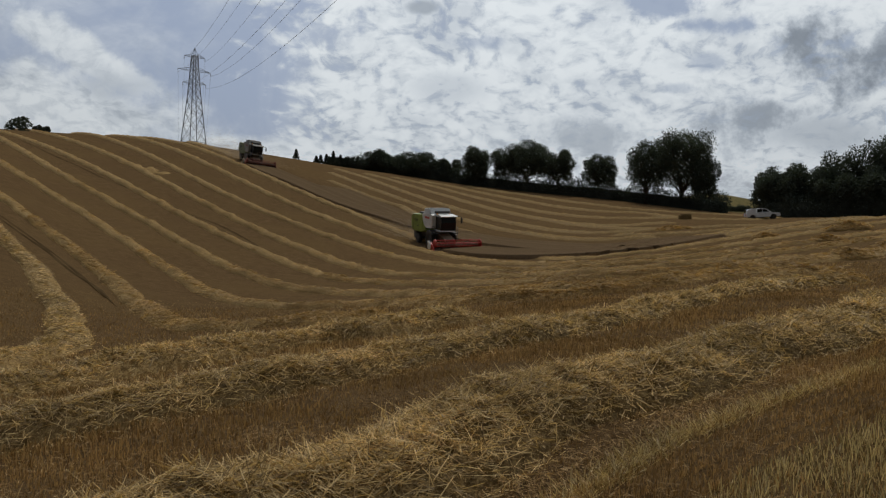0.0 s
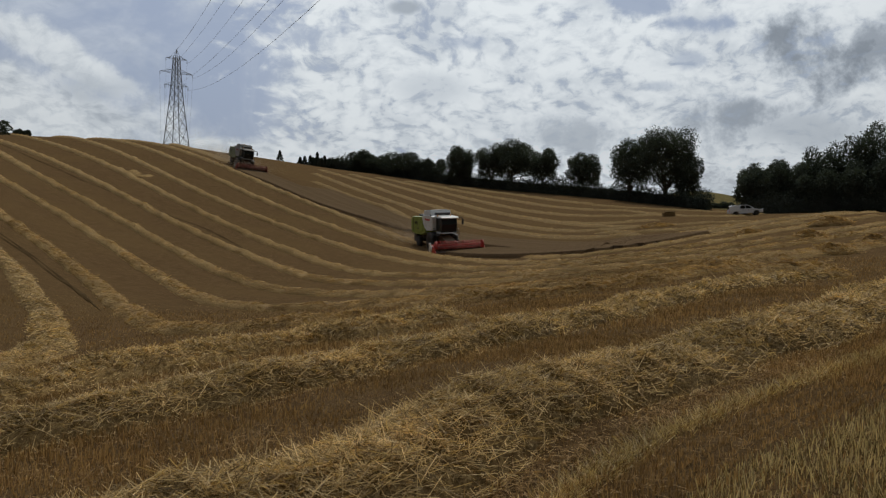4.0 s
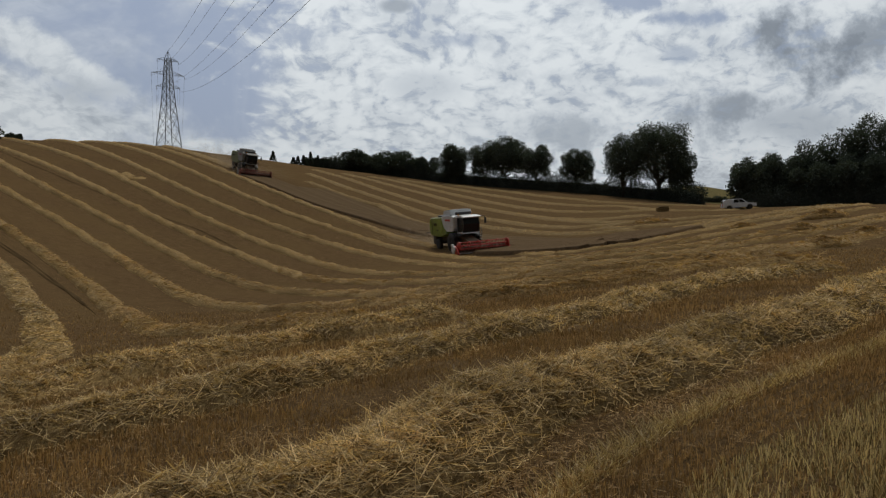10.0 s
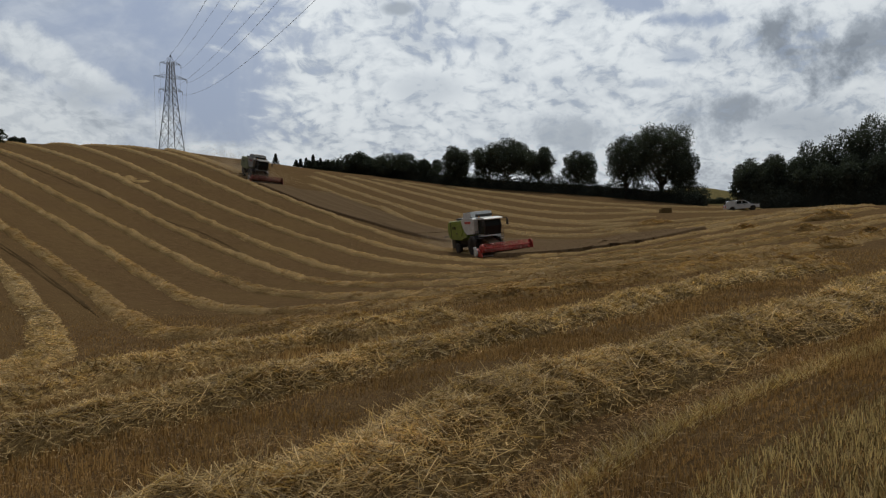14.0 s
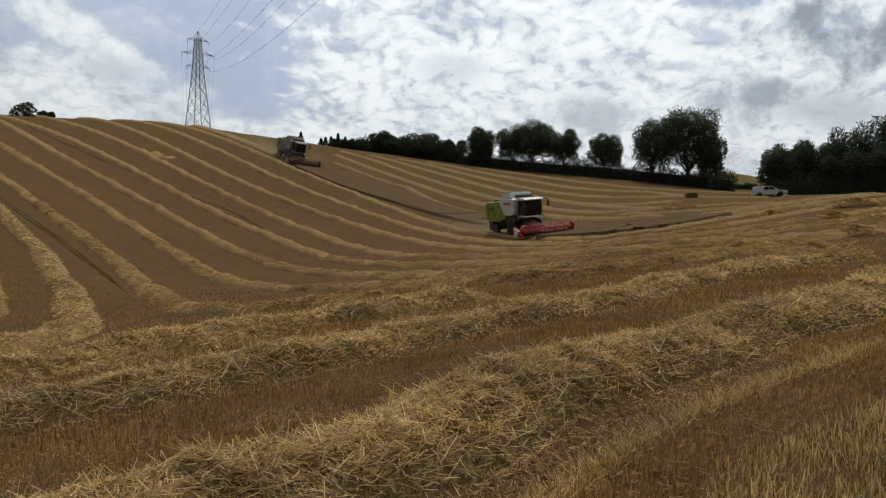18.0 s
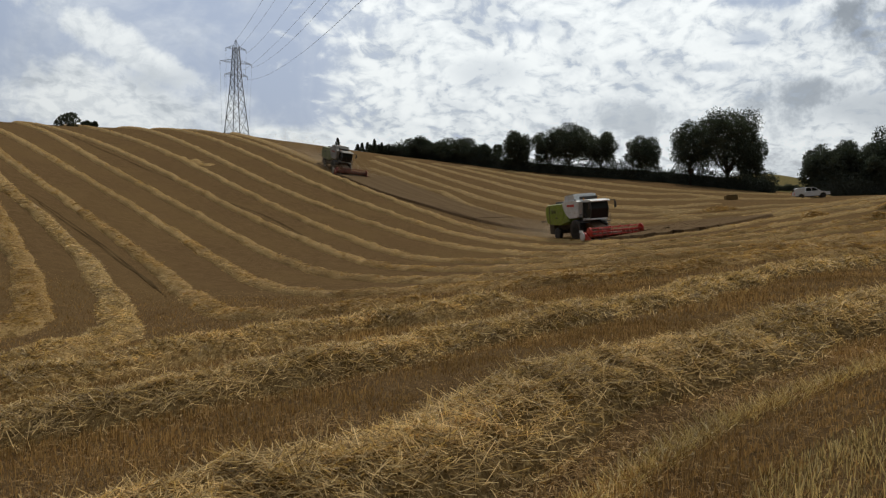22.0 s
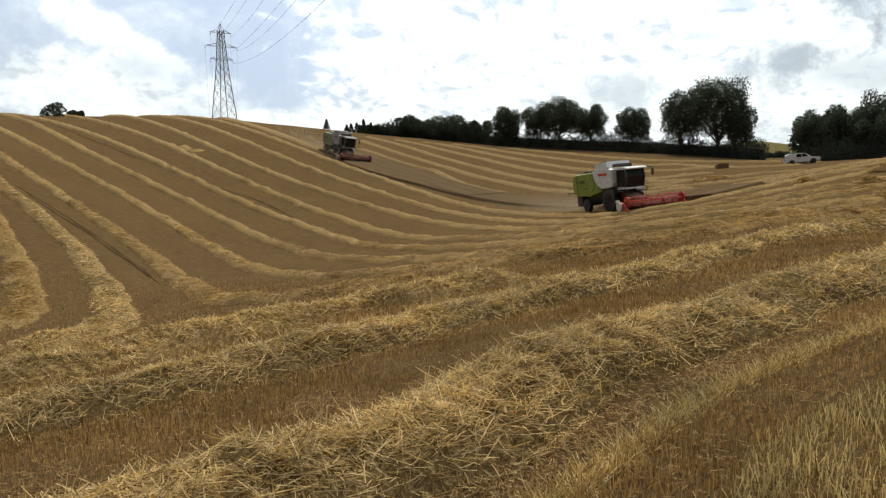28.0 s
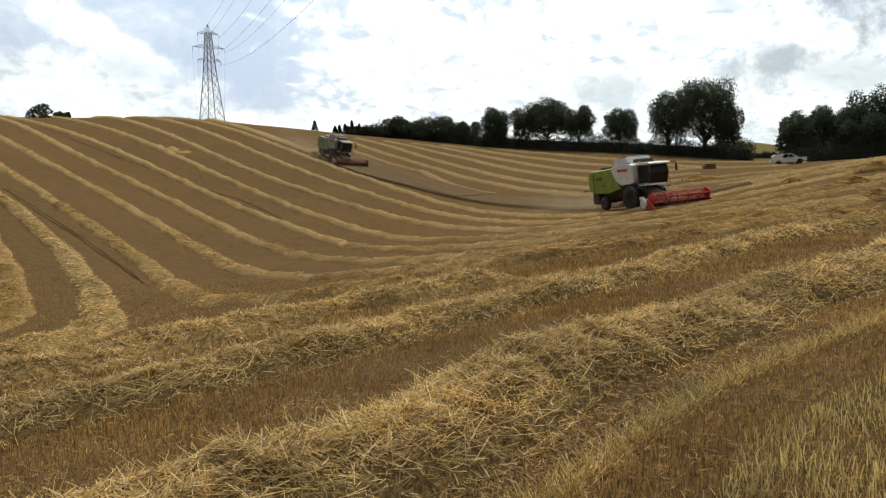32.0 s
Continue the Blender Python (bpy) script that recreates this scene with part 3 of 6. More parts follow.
windrow([(-10.78, 5.65), (-7.78, 9.01), (-6.18, 11.03), (-5.8, 11.8), (-5.25, 12.58), (-4.81, 13.49), (-4.16, 14.65), (-3.45, 15.71), (-2.56, 16.55), (-1.44, 17.02), (-0.65, 17.75), (0.22, 18.88)], 0.84, 0.39, 3)
windrow([(-39.6, 61.2), (-30.24, 49.32), (-25.9, 43.65), (-23.94, 40.93), (-21.81, 37.67), (-19.27, 33.57), (-17.18, 29.57), (-16.06, 26.11), (-16.7, 22.65), (-19.34, 18.77)], 0.73, 0.45, 4)
windrow([(-86.76, 110.76), (-68.04, 92.04), (-52.8, 76.8), (-41.76, 65.88), (-35.28, 59.28), (-31.44, 55.56), (-27.84, 51.84), (-24.24, 47.52), (-20.95, 42.74), (-17.83, 37.56), (-14.89, 32.01), (-12.55, 26.94), (-11.08, 23.06), (-10.24, 20.37), (-10, 18.13), (-10.29, 15.6), (-11.24, 12.84)], 0.72, 0.44, 5)
windrow([(-91.68, 128.4), (-74.28, 108.6), (-60, 92.4), (-49.68, 80.64), (-43.44, 73.56), (-39, 69.24), (-34.44, 65.04), (-30.36, 61.2), (-26.52, 57.24), (-22.56, 52.56), (-18.59, 46.76), (-15.14, 40.76), (-12.26, 35.37), (-9.77, 31.18), (-7.85, 29.44), (-6.34, 29.27), (-4.57, 27.67), (-3.04, 24.79), (-2, 22.71)], 0.73, 0.45, 6)
windrow([(-119.4, 180.72), (-103.2, 159.84), (-90, 142.8), (-76.08, 125.04), (-64.56, 109.92), (-54.6, 97.32), (-46.32, 87.72), (-40.32, 81.6), (-35.4, 77.04), (-31.08, 72.72), (-26.76, 68.04), (-22.56, 62.76), (-18.6, 57), (-15.24, 51.6), (-12.22, 47.45), (-9.56, 44.69), (-7.15, 42.78), (-4.99, 40.86), (-3.19, 38.02), (-1.52, 34.26), (0.23, 30.48), (1.94, 27.76), (3.76, 26.87), (5.73, 27.83), (7.87, 30.09), (9.5, 31.9), (11.05, 33.2), (13.2, 35.4)], 0.74, 0.45, 7)
windrow([(-109.56, 185.16), (-94.08, 163.68), (-81.48, 146.16), (-64.32, 121.68), (-51.96, 105.12), (-44.04, 95.88), (-38.16, 90), (-33.24, 85.08), (-28.8, 80.64), (-24.6, 75.84), (-20.64, 70.8), (-16.92, 65.76), (-13.44, 61.2), (-10.2, 57.6), (-7.44, 54.72), (-4.92, 51.83), (-2.87, 48.27), (-1.07, 44.14), (0.47, 40.06), (1.88, 36.2), (3.27, 33.23), (4.53, 31.82), (7.7, 32.54), (9.86, 34.27), (12.91, 37.9), (15.37, 40.6), (18.68, 44.0), (21.8, 46.9), (25.8, 51.2), (31.5, 56.6)], 0.74, 0.48, 8)
windrow([(-120.72, 203.4), (-104.52, 182.64), (-91.2, 165.6), (-75.84, 145.56), (-62.64, 129), (-51.36, 115.56), (-40.68, 103.68), (-31.2, 93.36), (-23.4, 85.32), (-17.76, 78.96), (-14.04, 73.68), (-11.16, 69.36), (-8.64, 66.24), (-6.12, 63.48), (-3.48, 60.6), (-1.08, 57.24), (1.08, 52.92), (3.11, 47.9), (4.77, 43.77), (6.42, 41.25), (8.55, 40.39), (12.52, 42.22), (21.12, 48.48), (34.92, 58.44)], 0.74, 0.48, 9)
windrow([(-116.76, 217.8), (-101.4, 196.32), (-88.8, 178.8), (-75.36, 159.48), (-61.08, 140.04), (-47.52, 122.76), (-36.6, 109.68), (-28.2, 100.32), (-21.72, 93.24), (-16.8, 87.6), (-13.2, 82.8), (-10.32, 78.24), (-7.44, 74.04), (-4.68, 70.68), (-1.92, 67.68), (1.08, 63.36), (4.08, 57), (6.96, 50.61), (9.94, 47.68), (13.43, 48.69), (19.2, 53.4), (31.2, 64.2), (50.76, 81.96)], 0.74, 0.48, 10)
windrow([(-104.64, 224.28), (-90.6, 201.96), (-79.2, 183.6), (-66.72, 162.84), (-52.92, 141.48), (-39.96, 123.72), (-30, 112.32), (-22.56, 105.24), (-16.8, 99.72), (-12.24, 94.8), (-8.64, 90.12), (-5.52, 85.56), (-2.52, 80.76), (0.84, 74.28), (4.44, 65.64), (7.92, 58.08), (11.52, 55.2), (15.72, 56.76), (22.08, 61.56), (35.4, 72.12), (56.76, 89.16)], 0.74, 0.48, 11)
windrow([(-97.44, 227.88), (-83.4, 205.56), (-72, 187.2), (-58.68, 165), (-45, 144), (-32.76, 127.68), (-23.64, 117.6), (-17.52, 111.48), (-13.08, 106.68), (-9.24, 101.76), (-5.76, 96.48), (-2.16, 90.6), (1.56, 83.28), (5.28, 74.16), (8.4, 66), (10.8, 61.92), (15.24, 62.76), (20.64, 67.44), (24.84, 71.52), (33.24, 79.56), (46.8, 92.52)], 0.74, 0.48, 12)
windrow([(-88.92, 223.56), (-74.4, 201.6), (-62.4, 183.6), (-49.32, 163.32), (-37.56, 146.16), (-27.96, 133.8), (-21, 126.12), (-16.08, 120.84), (-12.24, 116.28), (-8.76, 111.36), (-5.4, 105.6), (-2.04, 99.48), (1.2, 93.48), (3.96, 87.96), (6.36, 82.2), (8.4, 76.56), (10.32, 72.24), (14.88, 71.04), (20.76, 75.36), (24.12, 78.72), (29.16, 83.88), (39.24, 94.2), (55.68, 110.76)], 0.74, 0.48, 13)
windrow([(-24.0, 153.8), (-16.8, 143.8), (-12.1, 138.9), (-9.7, 137.5), (-6.6, 129.4), (-2.2, 120.4), (1.7, 114.8)], 0.95, 0.32, 14, thin=True)
windrow([(-26.8, 172.1), (-18.3, 157.5), (-12.5, 149.8), (-7.2, 142.3), (-2.4, 133.9), (1.9, 127.9), (5.7, 120.1), (9.2, 114.1), (13.7, 103.3), (17.3, 97.5), (21.7, 95.0)], 1.15, 0.32, 15, thin=True)
windrow([(-28.5, 191.5), (-20.7, 178.5), (-13.8, 165.6), (-7.8, 155.7), (-2.6, 147.7), (2.1, 139.4), (6.3, 131.5), (10.0, 124.3), (15.0, 113.5), (19.3, 108.6), (26.1, 108.2)], 1.15, 0.32, 16, thin=True)
windrow([(-22.5, 194.2), (-15.2, 184.0), (-8.7, 173.9), (-2.9, 165.5), (2.4, 155.2), (7.0, 146.1), (11.2, 138.7), (16.8, 126.8), (22.1, 120.2), (30.2, 121.7)], 1.2, 0.32, 17, thin=True)
windrow([(-16.3, 197.0), (-9.5, 191.0), (-3.1, 180.9), (2.6, 170.4), (7.7, 160.6), (12.2, 151.3), (18.6, 140.3), (26.3, 133.6), (35.1, 134.6)], 1.2, 0.32, 18, thin=True)
windrow([(-9.9, 199.5), (-3.3, 195.3), (2.9, 185.4), (8.5, 176.1), (13.6, 167.9), (17.1, 160.4), (23.8, 150.3), (32.3, 145.4)], 1.25, 0.32, 19, thin=True)
windrow([(0.5, 200.9), (9.2, 190.6), (14.9, 184.2), (20.8, 173.6), (27.9, 163.1)], 1.25, 0.32, 20, thin=True)
windrow([(15.3, 128.3), (20.6, 116.3), (26.1, 108.2), (32.7, 107.1), (37.4, 105.1)], 1.0, 0.3, 25, thin=True)
windrow([(18.6, 104.9), (23.2, 98.7), (28.8, 96.4), (36.0, 97.8), (40.1, 97.3)], 1.0, 0.3, 26, thin=True)
windrow([(22.3, 83.4), (25.9, 83.3), (30.8, 85.1), (36.6, 87.6)], 1.0, 0.3, 27, thin=True)
windrow([(27.6, 161.6), (36.0, 153.1), (45.7, 153.2), (54.1, 160.8)], 1.0, 0.3, 28, thin=True)
windrow([(31.6, 144.2), (36.4, 130.3), (43.1, 130.4), (52.4, 142.4)], 1.0, 0.3, 29, thin=True)
windrow([(-48.7, 126.2), (-46.2, 122.3), (-44.6, 124.2)], 0.6, 0.26, 23)
windrow([(-46.3, 125.5), (-43.6, 120.6), (-42.6, 123.4)], 0.6, 0.26, 24)
windrow([(21.36, 85.2), (26.28, 89.4), (32.88, 95.16), (41.88, 103.08), (52.8, 112.8)], 1.68, 0.29, 22, thin=True)

# ---- straw heaps and bale ----
def straw_heap(x, y, wide, high, seed, label):
    rng = np.random.default_rng(seed)
    thing = tagged(new("straw_heap"), label, "straw heap", group="straw heaps")
    org = Vector((x, y, gz(x, y)))
    thing.location = org
    k, m = 28, 9
    rows = []
    for i in range(m):
        f = i / (m - 1)
        a = np.arange(k) * 2 * np.pi / k
        rad = wide * 0.5 * (1 - f ** 1.6) * (1 + 0.13 * np.sin(3 * a + seed) + 0.08 * np.sin(7 * a + 2 * seed)) + 0.01
        px, py = x + rad * np.cos(a) * 1.25, y + rad * np.sin(a) * 0.8
        pz = ground_z(px, py) - 0.06 + high * f ** 0.8 * (1 + 0.12 * wave(px, py, 0.5, seed))
        rows.append(np.stack([px, py, pz], 1))
    v = np.array(rows).reshape(-1, 3)
    i, j = np.meshgrid(np.arange(m - 1), np.arange(k), indexing="ij")
    j2 = (j + 1) % k
    q = np.stack([i * k + j, i * k + j2, (i + 1) * k + j2, (i + 1) * k + j], -1).reshape(-1, 4)
    part_of("straw_core", mesh_from("straw_core", v - np.array(org), q, STRAW_BED, True), thing)
    n = int(420 * wide)
    pick = rng.integers(0, len(v), n)
    base = v[pick] + rng.normal(0, 0.10, (n, 3)) * [1, 1, 0.4] + [0, 0, 0.05]
    yaw = rng.uniform(0, 2 * np.pi, n)
    along = unit(np.stack([np.cos(yaw), np.sin(yaw), rng.normal(0.0, 0.22, n)], 1))
    flat = unit(np.stack([-np.sin(yaw), np.cos(yaw), rng.normal(0, 0.7, n)], 1))
    far = math.hypot(x, y)
    vv, qq = ribbons(base, along, flat, rng.uniform(0.10, 0.30, n), np.full(n, max(0.008, far * 0.0008)), rng.uniform(-0.2, 0.3, n))
    tagged(part_of("loose_straw", mesh_from("loose_straw", vv - np.array(org), qq, STRAW_FAR), thing), kind="stuff")


for x, y, wide, high, seed in ((11.0, 34.6, 1.7, 0.42, 31), (10.4, 25.9, 2.1, 0.62, 32), (11.6, 26.7, 1.7, 0.5, 37), (26.16, 106.8, 3.36, 0.5, 33), (27.2, 77.3, 1.7, 0.45, 34), (27.4, 64.8, 2.0, 0.5, 35), (35.3, 78.6, 3.3, 0.85, 36), (26.4, 52.9, 1.8, 0.6, 38), (20.3, 45.4, 2.3, 0.6, 39)):
    straw_heap(x, y, wide, high, seed, "ragged heap of tangled straw on the stubble")


def straw_bale(x, y, heading):
    thing = tagged(new("straw_bale"), "rectangular brown straw bale with loose straw on top", "straw bale")
    thing.matrix_world = slope_frame(x, y, heading)
    part("bale_body", box(bmesh.new(), 0, 0, 0.30, 1.8, 0.9, 0.62, 0.06), STRAW_THIN, thing, "packed dull straw")
    part("bale_slab", box(bmesh.new(), 0.12, 0, 0.70, 1.5, 0.85, 0.16, 0.05, Matrix.Rotation(0.12, 3, "Z")), STRAW_DARK, thing, "broken-off slab of straw")
    for dx in (-0.45, 0.0, 0.45):
        bm = bmesh.new()
        box(bm, dx, 0, 0.31, 0.018, 0.93, 0.64, 0.004)
        part("twine", bm, PLASTIC, thing, "dark baler twine")


straw_bale(33.96, 131.04, (1, 0.1))


# ---- wheel tracks pressed into the hillside ----
def wheel_track(pts, wide, seed):
    q, t = curve_points(pts, 0.5)
    side = np.stack([-t[:, 1], t[:, 0]], 1)
    s = np.arange(len(q)) * 0.5
    w = wide * (1 + 0.35 * np.sin(s * 1.3 + seed) * np.sin(s * 0.41)) * np.clip(np.minimum(s, s[-1] - s) / 6 + 0.05, 0, 1)
    u = np.array((-0.5, -0.25, 0.25, 0.5))
    X = q[:, None, 0] + side[:, None, 0] * u * w[:, None]
    Y = q[:, None, 1] + side[:, None, 1] * u * w[:, None]
    Z = ground_z(X, Y) + np.array((-0.02, 0.03, 0.03, -0.02)) + 0.01
    i, j = np.meshgrid(np.arange(len(q) - 1), np.arange(3), indexing="ij")
    f = np.stack([i * 4 + j, (i + 1) * 4 + j, (i + 1) * 4 + j + 1, i * 4 + j + 1], -1).reshape(-1, 4)
    tagged(new("wheel_track", mesh_from("wheel_track", np.stack([X, Y, Z], -1).reshape(-1, 3), f, CRUSHED, True)), "dark crushed wheel track across the stubble", "wheel track", kind="structure")


CRUSHED = thin_leafy("crushed_stubble", (0.085, 0.056, 0.027), (0.085, 0.056, 0.027), (1.0, 0.9, 0.6), 0.0, 1.0, 0.6, 0.0)
wheel_track([(-72.96, 139.44), (-59.64, 121.92), (-51.36, 112.68), (-44.52, 105.48), (-39.48, 101.76), (-34.68, 98.04), (-30.36, 94.68), (-26.52, 92.4), (-22.08, 87.24), (-17.76, 80.52), (-15.36, 76.56)], 0.41, 1)
wheel_track([(-33.6, 59.64), (-29.28, 56.04), (-26.16, 53.4), (-23.04, 49.8), (-19.66, 45.92), (-16.45, 40.54)], 0.30, 2)
wheel_track([(-35.4, 61.32), (-32.04, 58.92), (-28.44, 55.92), (-24.96, 52.56), (-21.36, 48.11), (-18.19, 43.31)], 0.26, 3)


# ---- stubble ----
def make_stubble():
    rng = np.random.default_rng(5)
    V, Q, base_n = [], [], 0
    for r0, r1, dens, wid, tall, a0, a1 in ((2.2, 7, 1500, 0.0050, 0.072, -37, 37), (7, 13, 800, 0.0075, 0.08, -37, 37), (13, 24, 240, 0.013, 0.09, -37, 37), (24, 46, 30, 0.018, 0.10, -37, 37), (0.5, 8, 70, 0.010, 0.085, 37, 323), (8, 20, 10, 0.018, 0.09, 37, 323)):
        area = math.radians(a1 - a0) / 2 * (r1 * r1 - r0 * r0)
        n = int(area * dens)
        r = np.sqrt(rng.uniform(r0 * r0, r1 * r1, n))
        a = np.radians(rng.uniform(a0, a1, n))
        x, y = r * np.sin(a), r * np.cos(a)
        # drill rows 13 cm apart, along the headland
        u, v = x * 0.66 + y * 0.75, -x * 0.75 + y * 0.66
        v = np.round(v / 0.13) * 0.13 + rng.normal(0, 0.022, n)
        x, y = u * 0.66 - v * 0.75, u * 0.75 + v * 0.66
        bare = np.abs(-x * 0.78 + y * 0.63 - 2.92) < 0.30
        keep = (wave(x, y, 1.6, 8.0) + rng.normal(0, 0.5, n) > -0.9) & (~bare | (rng.uniform(0, 1, n) < 0.25) | (r > 9))
        x, y = x[keep], y[keep]
        n = len(x)
        z = ground_z(x, y) - 0.02
        yaw = rng.uniform(0, 2 * np.pi, n)
        lean = np.abs(rng.normal(0, 0.30, n)) + 0.9 * (rng.uniform(0, 1, n) < 0.22)
        along = unit(np.stack([np.cos(yaw) * lean, np.sin(yaw) * lean, np.ones(n)], 1))
        face = rng.uniform(-1.0, 1.0, n)
        flat = np.stack([np.cos(face), np.sin(face), np.zeros(n)], 1)
        ln = tall * rng.uniform(0.55, 1.35, n) * (1 + 0.25 * wave(x, y, 2.3, 2.0))
        vv, qq = ribbons(np.stack([x, y, z], 1), along, flat, np.maximum(ln, 0.04), wid * rng.uniform(0.7, 1.4, n), np.zeros(n))
        V.append(vv)
        Q.append(qq + base_n)
        base_n += len(vv)
    tagged(new("stubble", mesh_from("stubble", np.vstack(V), np.vstack(Q), STALK)), "short cut golden-brown cereal stubble in drill rows", "stubble", kind="stuff")
    # a trampled pale strip along the first swath
    strip, tang = curve_points([(-0.7, 3.0), (0.2, 4.1), (0.62, 4.7), (0.98, 5.35), (1.38, 6.03), (2.02, 6.8), (2.75, 7.56), (3.5, 8.26), (5.3, 10.1), (8.4, 13.9)], 0.05)
    n = 10500
    k = rng.integers(0, len(strip), n)
    off = rng.normal(0, 0.070, n) + 0.05 * np.sin(k * 0.05)
    x, y = strip[k, 0] - tang[k, 1] * off, strip[k, 1] + tang[k, 0] * off
    yaw = rng.uniform(0, 2 * np.pi, n)
    lean = np.abs(rng.normal(0, 0.6, n)) + 1.0
    along = unit(np.stack([np.cos(yaw) * lean, np.sin(yaw) * lean, np.ones(n)], 1))
    face = rng.uniform(-1.0, 1.0, n)
    flat = np.stack([np.cos(face), np.sin(face), np.zeros(n)], 1)
    vv, qq = ribbons(np.stack([x, y, ground_z(x, y) - 0.01], 1), along, flat, 0.11 * rng.uniform(0.4, 1.3, n), 0.0056 * rng.uniform(0.7, 1.5, n), rng.normal(0, 0.3, n))
    tagged(new("pale_stubble", mesh_from("pale_stubble", vv, qq, PALE)), "pale trampled stubble beside the straw swath", "stubble", kind="stuff")
    # taller olive-tinged stubble past the brown lane
    edge, tang = curve_points([(0.6, 2.9), (1.05, 4.2), (1.38, 4.84), (1.72, 5.3), (2.12, 5.7), (2.66, 6.2), (3.3, 6.78), (4.5, 7.9), (6.7, 10.1), (10.2, 13.6)], 0.05)
    n = 30000
    k = rng.integers(0, len(edge), n)
    off = -0.05 - np.abs(rng.gamma(1.6, 0.50, n))
    x, y = edge[k, 0] - tang[k, 1] * off, edge[k, 1] + tang[k, 0] * off
    keep = (np.hypot(x, y) > 2.2) & (wave(x, y, 0.8, 5.0) + rng.normal(0, 0.6, n) > -0.5)
    x, y = x[keep], y[keep]
    n = len(x)
    yaw = rng.uniform(0, 2 * np.pi, n)
    lean = np.abs(rng.normal(0, 0.42, n))
    along = unit(np.stack([np.cos(yaw) * lean, np.sin(yaw) * lean, np.ones(n)], 1))
    face = rng.uniform(-1.0, 1.0, n)
    flat = np.stack([np.cos(face), np.sin(face), np.zeros(n)], 1)
    vv, qq = ribbons(np.stack([x, y, ground_z(x, y) - 0.01], 1), along, flat, 0.100 * rng.uniform(0.35, 1.45, n), 0.0052 * rng.uniform(0.7, 1.5, n), rng.normal(0, 0.2, n))
    tagged(new("tall_stubble", mesh_from("tall_stubble", vv, qq, OLIVE)), "tall olive-yellow stubble at the field edge", "stubble", kind="stuff")
    # broken chaff on bare earth between the swath and the pale strip
    lane, way = curve_points([(-0.4, 3.94), (0.0, 4.49), (0.25, 4.82), (0.56, 5.24), (0.96, 5.89), (1.43, 6.49), (2.08, 7.24), (2.95, 8.19), (4.6, 10.0)], 0.05)
    n = 6500
    k = rng.integers(0, len(lane), n)
    off = rng.normal(0, 0.20, n)
    x, y = lane[k, 0] - way[k, 1] * off, lane[k, 1] + way[k, 0] * off
    yaw = rng.uniform(0, 2 * np.pi, n)
    along = unit(np.stack([np.cos(yaw), np.sin(yaw), rng.normal(0.1, 0.3, n)], 1))
    flat = unit(np.stack([-np.sin(yaw), np.cos(yaw), rng.normal(0, 0.6, n)], 1))
    vv, qq = ribbons(np.stack([x, y, ground_z(x, y) + rng.uniform(0.0, 0.05, n)], 1), along, flat, rng.uniform(0.015, 0.07, n), rng.uniform(0.004, 0.009, n), rng.uniform(-0.5, 0.5, n))
    tagged(new("broken_chaff", mesh_from("broken_chaff", vv, qq, STALK)), "pale broken chaff and cut ends on bare earth", "straw", kind="stuff")
    # scattered straws and chaff lying between the rows
    n = 60000
    r = 2.5 + 46 * rng.uniform(0, 1, n) ** 1.3
    a = np.radians(rng.uniform(-37, 37, n))
    x, y = r * np.sin(a), r * np.cos(a)
    # thicker litter along the upper side of the first swath
    lane, way = curve_points([(-4, 4.2), (-2.6, 5.2), (-1.4, 6.2), (0, 7.5), (1.51, 9.24), (3.28, 11.7), (6.45, 16.33)], 0.05)
    k = rng.integers(0, len(lane), 7000)
    off = rng.normal(0, 0.42, 7000)
    x = np.concatenate([x, lane[k, 0] - way[k, 1] * off])
    y = np.concatenate([y, lane[k, 1] + way[k, 0] * off])
    r = np.hypot(x, y)
    n = len(x)
    keep = wave(x, y, 1.1, 3.0) + rng.normal(0, 0.4, n) > 0.0
    x, y, r = x[keep], y[keep], r[keep]
    n = len(x)
    yaw = rng.uniform(0, 2 * np.pi, n)
    along = unit(np.stack([np.cos(yaw), np.sin(yaw), rng.normal(0, 0.15, n)], 1))
    flat = unit(np.stack([-np.sin(yaw), np.cos(yaw), rng.normal(0, 0.6, n)], 1))
    vv, qq = ribbons(np.stack([x, y, ground_z(x, y) + rng.uniform(0.02, 0.10, n)], 1), along, flat, rng.uniform(0.02, 0.09, n), np.maximum(r * 0.0006, 0.004), rng.uniform(-0.5, 0.5, n))
    tagged(new("scattered_straw", mesh_from("scattered_straw", vv, qq, STALK)), "pale loose straw scattered over the stubble", "straw", kind="stuff")


make_stubble()


# ---- trees and hedges ----
def leaf_cloud(rng, blobs, n, size, fill=0.55):
    """Leaf sprays scattered through overlapping lobes, thicker towards their skin."""
    c = np.array([b[:3] for b in blobs], float)
    rad = np.array([b[3:6] for b in blobs], float)
    p = np.prod(rad, axis=1) ** (2 / 3)
    idx = rng.choice(len(blobs), n, p=p / p.sum())
    d = unit(rng.normal(size=(n, 3)))
    shell = rng.uniform(fill, 1.0, n) ** 0.6
    shell *= 1 + 0.12 * np.sin(9 * d[:, 0] + idx) * np.sin(8 * d[:, 1] + 2 * idx) + 0.10 * np.sin(17 * d[:, 2] + idx)
    pos = c[idx] + d * rad[idx] * shell[:, None]
    a = unit(rng.normal(size=(n, 3)) + [0, 0, 0.3])
    b = unit(np.cross(a, rng.normal(size=(n, 3))))
    s = size * rng.uniform(0.6, 1.5, n)[:, None]
    v = np.stack([pos - a * s, pos + b * s * 0.55, pos + a * s, pos - b * s * 0.55], 1).reshape(-1, 3)
    q = np.arange(4 * n).reshape(-1, 4)
    return v, q


